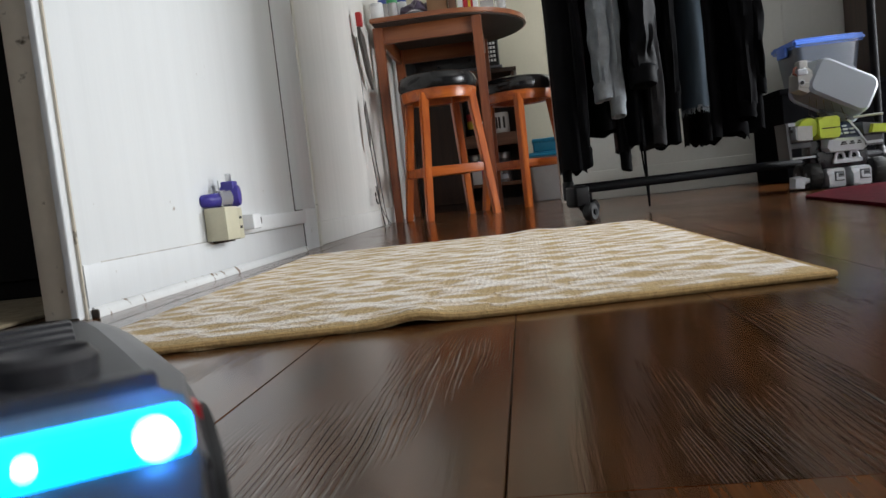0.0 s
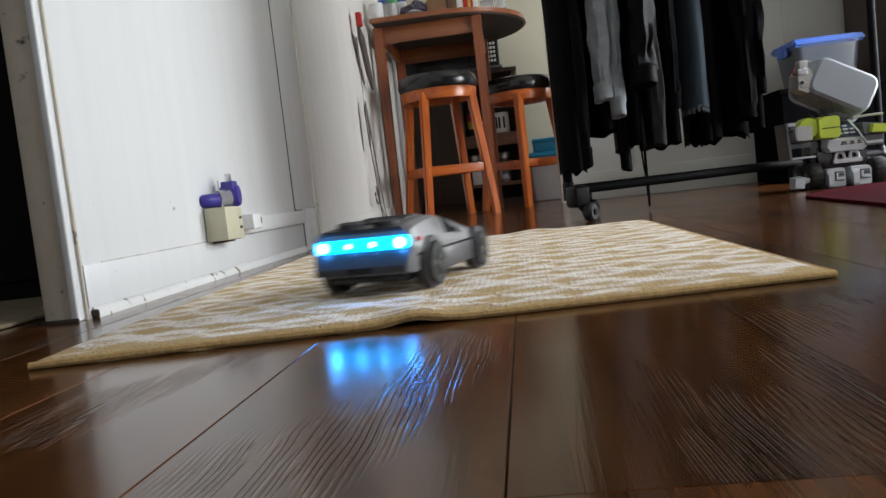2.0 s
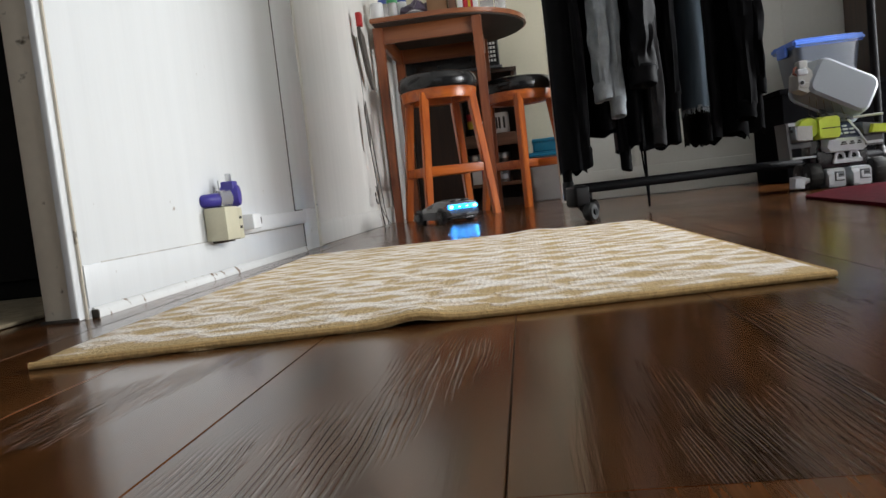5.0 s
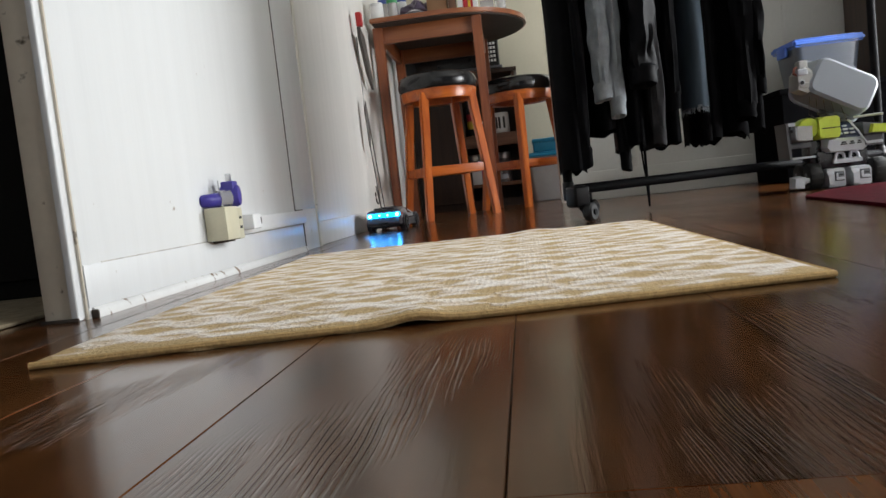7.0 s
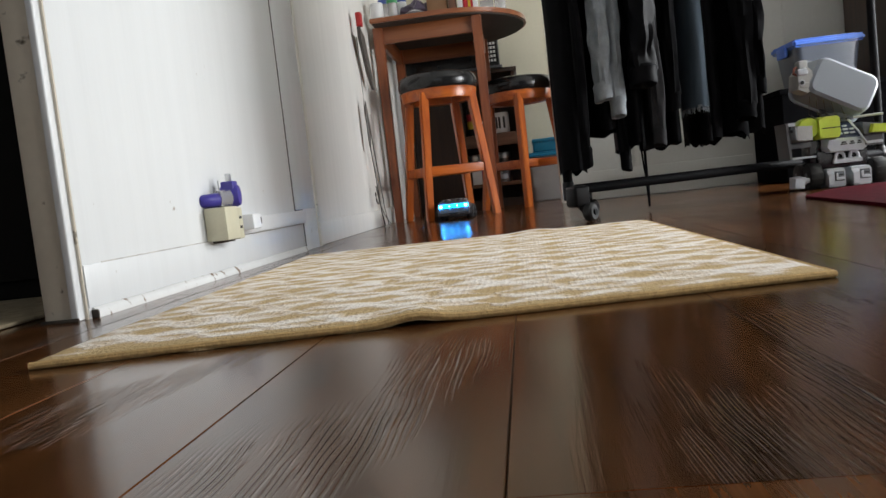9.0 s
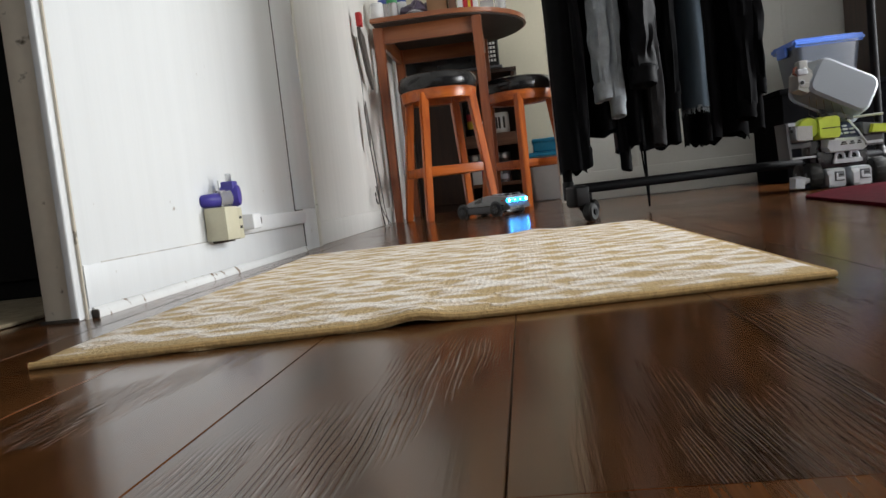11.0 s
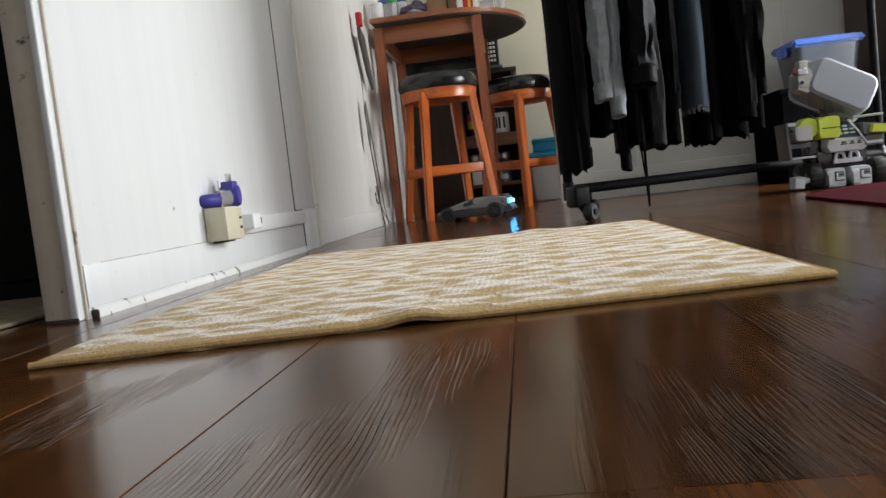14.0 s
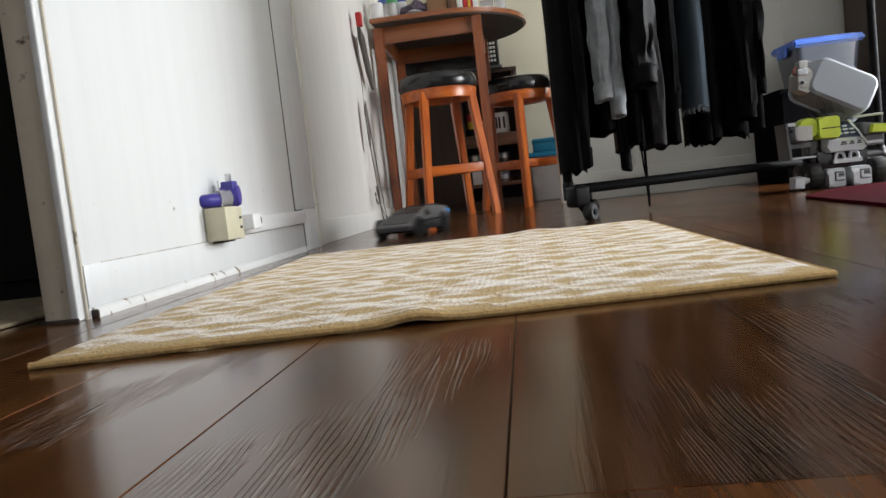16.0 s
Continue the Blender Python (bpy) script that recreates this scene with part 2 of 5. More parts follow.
RUBBER = material("black_rubber", (0.014, 0.014, 0.014), 0.7, vary=0.25, scale=60, bump=0.3)
CAR_GREY = material("silver_grey_car_plastic", (0.20, 0.20, 0.205), 0.45, metal=0.1, vary=0.1, scale=30, bump=0.05, fine=300)
CAR_DARK = material("dark_car_plastic", (0.05, 0.05, 0.056), 0.4, vary=0.15, scale=30, bump=0.06)
CAR_TRIM = material("black_car_trim", (0.014, 0.014, 0.016), 0.25, vary=0.1, scale=30, bump=0)
CAR_CHROME = material("car_chrome", (0.28, 0.28, 0.29), 0.3, metal=1.0, vary=0.05, bump=0)
CAR_RED = material("red_car_lens", (0.5, 0.02, 0.03), 0.25, vary=0.05, bump=0)
LIGHT_BAR = material("blue_light_bar", (0.0, 0.40, 1.0), 0.3, vary=0.0, bump=0, glow=5.0)
LIGHT_BULB = material("blue_white_bulb", (0.05, 0.34, 1.0), 0.3, vary=0.0, bump=0, glow=36.0)


# ---- mesh helpers ----
def thing(name, m=None, label="", category="", group="", kind=""):
    ob = new(name)
    ob.empty_display_size = 0.05
    if m is not None:
        ob.matrix_world = m
    return tagged(ob, label, category, group, kind)


def mesh_of(name, bm, mat, smooth=True):
    me = bpy.data.meshes.new(name)
    bmesh.ops.recalc_face_normals(bm, faces=bm.faces)
    bm.to_mesh(me)
    bm.free()
    for mt in (mat if isinstance(mat, (list, tuple)) else [mat]):
        me.materials.append(mt)
    if smooth:
        me.shade_smooth()
        me.set_sharp_from_angle(angle=radians(35))
    return me


def part(name, bm, mat, parent=None, label="", m=None):
    ob = new(name, mesh_of(name, bm, mat))
    if parent is not None:
        ob.parent = parent
    if m is not None:
        ob.matrix_basis = m
    if label:
        ob["label"] = label
    return ob


def solid(name, bm, mat, label, category, kind="", group="", m=None):
    ob = new(name, mesh_of(name, bm, mat))
    if m is not None:
        ob.matrix_world = m
    return tagged(ob, label, category, group, kind)


def box(x0, x1, y0, y1, z0, z1, bevel=0.0, seg=2, bm=None, m=None):
    own = bmesh.new()
    bmesh.ops.create_cube(own, size=1)
    for v in own.verts:
        v.co = Vector((x0 + (v.co.x + 0.5) * (x1 - x0), y0 + (v.co.y + 0.5) * (y1 - y0), z0 + (v.co.z + 0.5) * (z1 - z0)))
    if bevel:
        bmesh.ops.bevel(own, geom=own.edges[:], offset=bevel, segments=seg, affect="EDGES", profile=0.6)
    if m is not None:
        own.transform(m)
    return join(bm, own)


def join(bm, own):
    if bm is None:
        return own
    tmp = bpy.data.meshes.new("tmp")
    own.to_mesh(tmp)
    own.free()
    bm.from_mesh(tmp)
    bpy.data.meshes.remove(tmp)
    return bm


def lathe(profile, seg=28, bm=None, m=None):
    """A turned body from (radius, height) pairs, about z."""
    own = bmesh.new()
    rings = []
    for r, z in profile:
        if r < 1e-5:
            rings.append([own.verts.new((0, 0, z))])
        else:
            rings.append([own.verts.new((r * math.cos(2 * math.pi * i / seg), r * math.sin(2 * math.pi * i / seg), z)) for i in range(seg)])
    for a, b in zip(rings, rings[1:]):
        for i in range(seg):
            j = (i + 1) % seg
            if len(a) == 1 and len(b) > 1:
                own.faces.new((a[0], b[i], b[j]))
            elif len(b) == 1 and len(a) > 1:
                own.faces.new((a[i], a[j], b[0]))
            elif len(a) > 1:
                own.faces.new((a[i], a[j], b[j], b[i]))
    for ring in (rings[0], rings[-1]):
        if len(ring) > 1:
            own.faces.new(ring)
    if m is not None:
        own.transform(m)
    return join(bm, own)


def tube(points, r, seg=10, bm=None, taper=1.0, cap=True):
    own = bmesh.new()
    pts = [Vector(p) for p in points]
    rings = []
    for i, p in enumerate(pts):
        d = (pts[min(i + 1, len(pts) - 1)] - pts[max(i - 1, 0)]).normalized()
        q = d.to_track_quat("Z", "Y")
        rad = r * (1 + (taper - 1) * i / (len(pts) - 1))
        rings.append([own.verts.new(p + q @ Vector((rad * math.cos(2 * math.pi * k / seg), rad * math.sin(2 * math.pi * k / seg), 0))) for k in range(seg)])
    for a, b in zip(rings, rings[1:]):
        for k in range(seg):
            own.faces.new((a[k], a[(k + 1) % seg], b[(k + 1) % seg], b[k]))
    if cap:
        own.faces.new(rings[0])
        own.faces.new(rings[-1])
    return join(bm, own)


def beam(a, b, w, d, turn=0.0, bevel=0.003, w2=None, d2=None, bm=None):
    """A square bar from a to b; w2, d2: its section at b."""
    a, b = Vector(a), Vector(b)
    w2, d2 = w2 or w, d2 or d
    own = bmesh.new()
    rz = Matrix.Rotation(turn, 3, "Z")
    corners = [(-1, -1), (1, -1), (1, 1), (-1, 1)]
    lo = [own.verts.new(a + rz @ Vector((sx * w / 2, sy * d / 2, 0))) for sx, sy in corners]
    hi = [own.verts.new(b + rz @ Vector((sx * w2 / 2, sy * d2 / 2, 0))) for sx, sy in corners]
    own.faces.new(lo[::-1])
    own.faces.new(hi)
    for k in range(4):
        own.faces.new((lo[k], lo[(k + 1) % 4], hi[(k + 1) % 4], hi[k]))
    if bevel:
        bmesh.ops.bevel(own, geom=own.edges[:], offset=bevel, segments=2, affect="EDGES")
    return join(bm, own)


def prism(outline, z0, z1, bevel=0.0, seg=2, bm=None, m=None):
    """An outline in x and y, raised from z0 to z1."""
    own = bmesh.new()
    lo = [own.verts.new((x, y, z0)) for x, y in outline]
    hi = [own.verts.new((x, y, z1)) for x, y in outline]
    own.faces.new(lo[::-1])
    own.faces.new(hi)
    k = len(lo)
    for i in range(k):
        own.faces.new((lo[i], lo[(i + 1) % k], hi[(i + 1) % k], hi[i]))
    if bevel:
        bmesh.ops.bevel(own, geom=own.edges[:], offset=bevel, segments=seg, affect="EDGES")
    if m is not None:
        own.transform(m)
    return join(bm, own)


# ---- structure ----
LEFT, BACK, ALCOVE, RIGHT, REAR, TOP = -0.71, 4.3, 5.5, 2.6, -2.0, 2.4

floor = solid("floor", box(-2.3, RIGHT + 0.1, REAR - 0.1, ALCOVE + 0.1, -0.08, -0.004), UNDERLAY, "dark brown wood-look plank floor, scuffed and glossy", "floor", "structure")
solid("ceiling", box(-2.3, RIGHT + 0.1, REAR - 0.1, ALCOVE + 0.1, TOP, TOP + 0.1), CEILING_PAINT, "plain off-white painted ceiling", "ceiling", "structure")

# painted panel wall on the near side, with its end casing beside a dark doorway
wall_left = solid("wall_left", box(LEFT - 0.062, LEFT, 1.150, 2.318, 0, TOP), WHITE_PAINT, "glossy white painted panel wall with scuffs", "wall", "structure")
solid("wall_left_foot", box(LEFT - 0.062, LEFT, 2.3182, 2.386, 0, 0.132), WHITE_PAINT, "white painted foot of the panel wall", "wall", "structure")
solid("wall_left_far", box(LEFT - 0.11, LEFT - 0.024, 2.30, ALCOVE, 0, TOP), CREAM_WALL, "cream painted wall beside the bar table", "wall", "structure")
solid("panel_trim_lower", box(LEFT, LEFT + 0.0022, 1.1503, 2.381, 0.0172, 0.086, 0.001), WHITE_PAINT, "flat white painted lower rail board", "trim", "structure")
shoe = bmesh.new()
profile = [(0.0, 0.0), (0.011, 0.0), (0.0110, 0.004), (0.0095, 0.009), (0.0065, 0.0135), (0.003, 0.0162), (0.0, 0.0168)]
rows = []
for k in range(41):
    y = 1.160 + k * (2.381 - 1.160) / 40
    rows.append([shoe.verts.new((LEFT + px * (1 + 0.05 * math.sin(k * 0.9)), y, pz * (1 + 0.04 * math.sin(k * 0.6 + 1)))) for px, pz in profile])
for p, q in zip(rows, rows[1:]):
    for i in range(len(profile)):
        j = (i + 1) % len(profile)
        shoe.faces.new((p[i], p[j], q[j], q[i]))
shoe.faces.new(rows[0])
shoe.faces.new(rows[-1])
solid("shoe_moulding", shoe, BASE_PAINT, "white painted shoe moulding with brown scuffs along the floor", "trim", "structure")
post = bmesh.new()
box(LEFT - 0.024, LEFT + 0.003, 2.3215, 2.545, 0.1335, TOP, 0.0025, 2, post)
box(LEFT - 0.024, LEFT + 0.003, 2.3895, 2.545, 0.0, 0.1338, 0.0025, 2, post)
solid("trim_post", post, WHITE_PAINT, "white painted flat upright board with a notched foot", "trim", "structure")
# solid dark strips laid where the joint would be in shade
joint = bmesh.new()
box(LEFT - 0.02, LEFT + 0.0006, 2.3125, 2.3213, 0.1335, TOP, bm=joint)
box(LEFT - 0.02, LEFT + 0.0032, 2.3140, 2.3893, 0.1305, 0.1333, bm=joint)
box(LEFT - 0.02, LEFT + 0.0030, 2.3815, 2.3893, 0.0, 0.1303, bm=joint)
solid("panel_joint", joint, GRIME_SHADE, "dark grimy strip standing in for the shade of the joint between panel and board", "trim", "structure")
solid("rail_joint", box(LEFT, LEFT + 0.0015, 1.205, 2.381, 0.0862, 0.0880), GRIME_PALE, "dusty line over the rail board", "trim", "structure")
solid("trim_corner_bead", box(LEFT - 0.024, LEFT + 0.007, 2.546, 2.575, 0, TOP, 0.006, 3), TRIM_PAINT, "narrow yellowed corner bead", "trim", "structure")
# near-black sheet in place of the shade behind the joint
solid("post_back", box(LEFT - 0.070, LEFT - 0.062, 2.28, 2.40, 0, TOP), ROOM_SHADE, "near-black sheet standing in for shade behind the panel joint", "wall", "structure")
solid("baseboard_far", box(LEFT - 0.024, LEFT - 0.012, 2.577, ALCOVE, 0, 0.084, 0.004), CREAM_WALL, "cream baseboard under the far wall", "baseboard", "structure")
casing = bmesh.new()
box(-0.776, -0.7275, 1.134, 1.1495, 0, TOP, 0.003, 2, casing)
solid("door_casing", casing, CASING_PAINT, "worn taupe door casing with chipped edges", "door frame", "structure")
bead = bmesh.new()
box(-0.7280, -0.7150, 1.128, 1.1495, 0, TOP, 0.004, 3, bead)
solid("door_casing_gap", box(-0.7148, -0.7102, 1.1462, 1.1495, 0, TOP), CASING_PAINT, "dark gap beside the casing", "door frame", "structure")
solid("door_casing_bead", bead, WHITE_PAINT, "chipped white casing bead", "door frame", "structure")
solid("wall_doorway_side", box(-2.3, -1.7, 1.13, 1.25, 0, TOP), CREAM_WALL, "cream wall beyond the doorway", "wall", "structure")
solid("doorway_header", box(-1.7, -0.774, 1.13, 1.25, 2.05, TOP), CREAM_WALL, "cream wall over the doorway", "wall", "structure")
# side room walls carry their darkness as colour
solid("wall_dark_room_back", box(-2.3, LEFT - 0.11, 2.4, 2.5, 0, TOP), ROOM_SHADE, "near-black wall of the side room, its darkness put in as colour", "wall", "structure")
solid("wall_dark_room_partition", box(LEFT - 0.075, LEFT - 0.063, 1.17, 2.4, 0, TOP), ROOM_SHADE, "near-black sheet behind the panel wall, shade put in as colour", "wall", "structure")
solid("wall_dark_room_side", box(-2.4, -2.3, REAR - 0.1, ALCOVE, 0, TOP), ROOM_SHADE, "near-black outer wall, shade put in as colour", "wall", "structure")
solid("side_room_carpet", box(-2.28, -0.84, 1.10, 2.38, 0.001, 0.008, 0.003), CARPET, "worn beige carpet in the dark side room", "carpet", "structure")
# added block that fills the doorway with dark, given doors like a cupboard
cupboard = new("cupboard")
tagged(cupboard, "near-black block added to fill the doorway with shade, shaped as a cupboard", "cupboard")
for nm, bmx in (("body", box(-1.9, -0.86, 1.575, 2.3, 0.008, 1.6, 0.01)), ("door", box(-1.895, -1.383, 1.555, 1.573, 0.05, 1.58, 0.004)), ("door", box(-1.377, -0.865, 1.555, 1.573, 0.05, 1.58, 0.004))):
    part(nm, bmx, ROOM_SHADE, cupboard)

# back wall behind the clothes rack, its end, and the alcove
solid("wall_back", box(0.215, RIGHT, BACK, BACK + 0.12, 0, TOP), GREY_PANEL, "pale panelled wall behind the clothes rack", "wall", "structure")
solid("wall_end_trim", box(0.200, 0.235, BACK - 0.012, BACK + 0.13, 0, TOP, 0.003), TRIM_PAINT, "cream painted wall-end trim", "trim", "structure")
solid("baseboard_back", box(0.237, RIGHT, BACK - 0.018, BACK, 0, 0.155, 0.004), GREY_PANEL, "tall pale baseboard", "baseboard", "structure")
for px in (0.62, 1.445, 1.83):
    solid("panel_batten", box(px - 0.012, px + 0.012, BACK - 0.007, BACK, 0.157, TOP, 0.003), GREY_PANEL, "narrow painted panel batten", "trim", "structure")
solid("wall_alcove_back", box(LEFT - 0.1, RIGHT, ALCOVE, ALCOVE + 0.1, 0, TOP), ALCOVE_WALL, "beige wall at the back of the dining alcove", "wall", "structure")


def wall_with_window(name, along, at, thick, lo, hi, w0, w1, z0, z1):
    bm = bmesh.new()
    for a, b, c, d in ((lo, w0, 0, TOP), (w1, hi, 0, TOP), (w0, w1, 0, z0), (w0, w1, z1, TOP)):
        if along == "y":
            box(at, at + thick, a, b, c, d, bm=bm)
        else:
            box(a, b, at, at + thick, c, d, bm=bm)
    return solid(name, bm, CREAM_WALL, "cream wall with a window opening", "wall", "structure")


wall_with_window("wall_alcove_side", "y", 1.4, 0.1, BACK + 0.12, ALCOVE, 4.56, 5.36, 0.9, 1.9)
wall_with_window("wall_right_near", "y", RIGHT, 0.1, REAR, 2.2, -0.1, 1.2, 0.75, 1.95)
# added unseen wall: blocks the near lamp and shades the rack corner
solid("wall_light_block", box(1.00, RIGHT, 1.50, 1.60, 0, TOP), CREAM_WALL, "cream wall added out of view to keep the near window's light off the rack corner", "wall", "structure")
wall_with_window("wall_right_far", "y", RIGHT, 0.1, 2.2, BACK + 0.12, 2.44, 3.72, 0.12, 1.50)
# unseen rear wall; its opening is only there for the added fill lamp
wall_with_window("wall_rear", "x", REAR - 0.1, 0.1, -2.3, RIGHT, -0.3, 0.9, 0.9, 2.0)


# ---- rug ----
HEM = material("tan_hem_cord", (0.54, 0.36, 0.160), 0.95, vary=0.22, scale=160, bump=0.9, fine=420, spec=0.15)


def build_rug():
    nl, nr, fl, fr = Vector((-0.541, 0.752)), Vector((0.323, 0.868)), Vector((-0.608, 2.045)), Vector((0.303, 2.052))
    nu, nv = 120, 150
    bm = bmesh.new()

    def height(u, v, p):
        z = 0.0095 + 0.0012 * noise.noise(Vector((p.x * 7, p.y * 7, 0))) + 0.0006 * noise.noise(Vector((p.x * 60, p.y * 60, 3)))
        z += 0.0075 * math.exp(-((u - 0.475) / 0.035) ** 2 - (v / 0.06) ** 2)
        z += 0.002 * math.exp(-((u - 0.25) / 0.2) ** 2 - (v / 0.10) ** 2)
        z += 0.006 * math.exp(-((u - 0.68) / 0.05) ** 2 - ((v - 1) / 0.06) ** 2)
        return z

    grid_t, grid_b = [], []
    for j in range(nv + 1):
        rt, rb = [], []
        for i in range(nu + 1):
            u, v = i / nu, j / nv
            p = (nl * (1 - u) + nr * u) * (1 - v) + (fl * (1 - u) + fr * u) * v
            e = min(u, 1 - u) * 0.9, min(v, 1 - v) * 1.3
            wave = 0.007 * noise.noise(Vector((u * 26, v * 26, 5)))
            if min(e) < 0.004:
                p = p + Vector((wave, wave))
            z = height(u, v, p)
            rim = min(1.0, min(e) / 0.012)
            lift = max(0.0, z - 0.0115) * 0.95
            zt = z * (0.62 + 0.38 * math.sqrt(rim))
            rt.append(bm.verts.new((p.x, p.y, max(zt, lift + 0.005))))
            rb.append(bm.verts.new((p.x, p.y, 0.0005 + lift)))
        grid_t.append(rt)
        grid_b.append(rb)
    for j in range(nv):
        for i in range(nu):
            bm.faces.new((grid_t[j][i], grid_t[j][i + 1], grid_t[j + 1][i + 1], grid_t[j + 1][i]))
            bm.faces.new((grid_b[j][i], grid_b[j + 1][i], grid_b[j + 1][i + 1], grid_b[j][i + 1]))
    for j in range(nv):
        for i in (0, nu):
            bm.faces.new((grid_t[j][i], grid_t[j + 1][i], grid_b[j + 1][i], grid_b[j][i]))
    for i in range(nu):
        for j in (0, nv):
            bm.faces.new((grid_t[j][i], grid_t[j][i + 1], grid_b[j][i + 1], grid_b[j][i]))
    rug = solid("rug", bm, RUG, "tan woven rug with broken white zigzag bands, rumpled edge", "rug")
    hem = bmesh.new()
    per = []
    for a, b in ((nl, nr), (nr, fr)):
        for k in range(60):
            t = k / 60
            per.append((a.lerp(b, t), (a, t)))
    ring = []
    for p, (a, t) in per:
        z = 0.0043
        if a is nl:
            z += 0.0068 * math.exp(-((t - 0.475) / 0.035) ** 2) + 0.0012 * math.exp(-((t - 0.25) / 0.2) ** 2)
        ring.append((p.x + 0.0015 * noise.noise(Vector((p.x * 22, p.y * 22, 1))), p.y + 0.0015 * noise.noise(Vector((p.x * 22, p.y * 22, 8))), z))
    tube(ring, 0.0042, 8, hem)
    part("hem", hem, HEM, rug, "thick corded tan hem")
    return rug


build_rug()


# ---- stools and table ----
def build_stool(m):
    st = thing("bar_stool", m, "honey-oak bar stool with a padded black vinyl seat", "stool", "bar stools at the table")
    part("seat", lathe([(0, 0.655), (0.196, 0.655), (0.204, 0.664), (0.208, 0.685), (0.204, 0.712), (0.190, 0.730), (0.15, 0.740), (0, 0.744)], 40), BLACK_VINYL, st, "padded glossy black vinyl seat")
    part("seat_ring", lathe([(0, 0.652), (0.150, 0.652), (0.156, 0.604), (0.186, 0.600), (0.190, 0.604), (0.196, 0.650), (0.194, 0.654), (0, 0.655)], 40), ORANGE_RING, st, "round wooden apron")
    feet = [(0.180, 0.180), (-0.180, 0.180), (-0.180, -0.180), (0.180, -0.180)]
    tops = [(0.124, 0.124), (-0.124, 0.124), (-0.124, -0.124), (0.124, -0.124)]
    for (fx, fy), (tx, ty) in zip(feet, tops):
        part("leg", beam((fx, fy, 0), (tx, ty, 0.64), 0.036, 0.036, 0, 0.004, 0.042, 0.042), ORANGE_WOOD, st)
    for k, z in enumerate((0.245, 0.245, 0.245, 0.245)):
        s = 0.180 + (0.124 - 0.180) * z / 0.64
        a, b = feet[k], feet[(k + 1) % 4]
        q = s / 0.180
        bm = bmesh.new()
        if k % 2 == 0:
            box(-s, s, a[1] * q - 0.011, a[1] * q + 0.011, z - 0.022, z + 0.022, 0.003, 2, bm)
        else:
            box(a[0] * q - 0.011, a[0] * q + 0.011, -s, s, z - 0.022, z + 0.022, 0.003, 2, bm)
        part("stretcher", bm, ORANGE_RING, st)
    return st


stool = build_stool(pose(-0.388, 4.00, 0, 0, 0, 25))
copy_thing(stool, pose(0.019, 4.53, 0, 0, 0, 44))


def build_table():
    tb = thing("bar_table", pose(0, 0, 0), "round cherry-brown wooden bar table with drop-side edge, set against the wall", "table")
    cx, cy, r = -0.36, 4.47, 0.50
    rim = []
    for i in range(64):
        a = 2 * math.pi * i / 64
        rim.append((max(cx + r * math.cos(a) * 0.93, LEFT - 0.003), cy + r * math.sin(a)))
    rim = [q for k, q in enumerate(rim) if q[0] > LEFT - 0.002] + []
    left = [(LEFT + 0.008, cy + 0.36), (LEFT + 0.008, cy - 0.50)]
    pts = [q for q in rim if q[0] > LEFT + 0.03]
    pts.sort(key=lambda q: math.atan2(q[1] - cy, q[0] - cx))
    pts = [q for q in pts if not (q[0] < cx and q[1] < cy)]
    low = [(LEFT + 0.008 + (cx - LEFT) * k / 6, cy - r) for k in range(7)]
    outline = low + pts[1:] + [left[0]]
    part("tabletop", prism(outline, 1.036, 1.060, 0.005, 3), TABLE_TOP, tb, "rounded-edge cherry-brown top")
    inner = [(cx + (x - cx) * 0.97, cy + (y - cy) * 0.97) for x, y in outline]
    part("underside", prism(inner, 1.030, 1.036), TABLE_UNDER, tb, "underside, darker than the top")
    x0, x1, y0, y1 = -0.680, -0.158, 4.085, 4.78
    for lx, ly in ((x0, y0), (x1, y0), (x0, y1), (x1, y1)):
        part("leg", beam((lx, ly, 0), (lx, ly, 1.03), 0.040, 0.040, 0, 0.003, 0.052, 0.052), TABLE_WOOD, tb)
    for a in ((x0, x1, y0 - 0.011, y0 + 0.011), (x0, x1, y1 - 0.011, y1 + 0.011), (x0 - 0.011, x0 + 0.011, y0, y1), (x1 - 0.011, x1 + 0.011, y0, y1)):
        part("apron", box(*a, 0.945, 1.030, 0.002), TABLE_TOP, tb)
    return tb


build_table()


# ---- the toy car ----
def hull(rows, caps=True, bm=None):
    """A body lofted through cross sections: each a y and a closed list of (x, z)."""
    own = bmesh.new()
    rings = [[own.verts.new((x, y, z)) for x, z in sec] for y, sec in rows]
    for a, b in zip(rings, rings[1:]):
        k = len(a)
        for i in range(k):
            own.faces.new((a[i], a[(i + 1) % k], b[(i + 1) % k], b[i]))
    if caps:
        own.faces.new(rings[0])
        own.faces.new(rings[-1])
    return join(bm, own)


def section(w_low, w_mid, w_top, z0, zm, z1):
    """A car's cross section: sill, shoulder, roof."""
    half = [(w_low * 0.9, z0), (w_low, z0 + 0.006), (w_mid, zm - 0.004), (w_mid * 0.985, zm + 0.003), (w_top + 0.008, z1 - 0.004), (w_top, z1)]
    return half + [(-x, z) for x, z in reversed(half)]


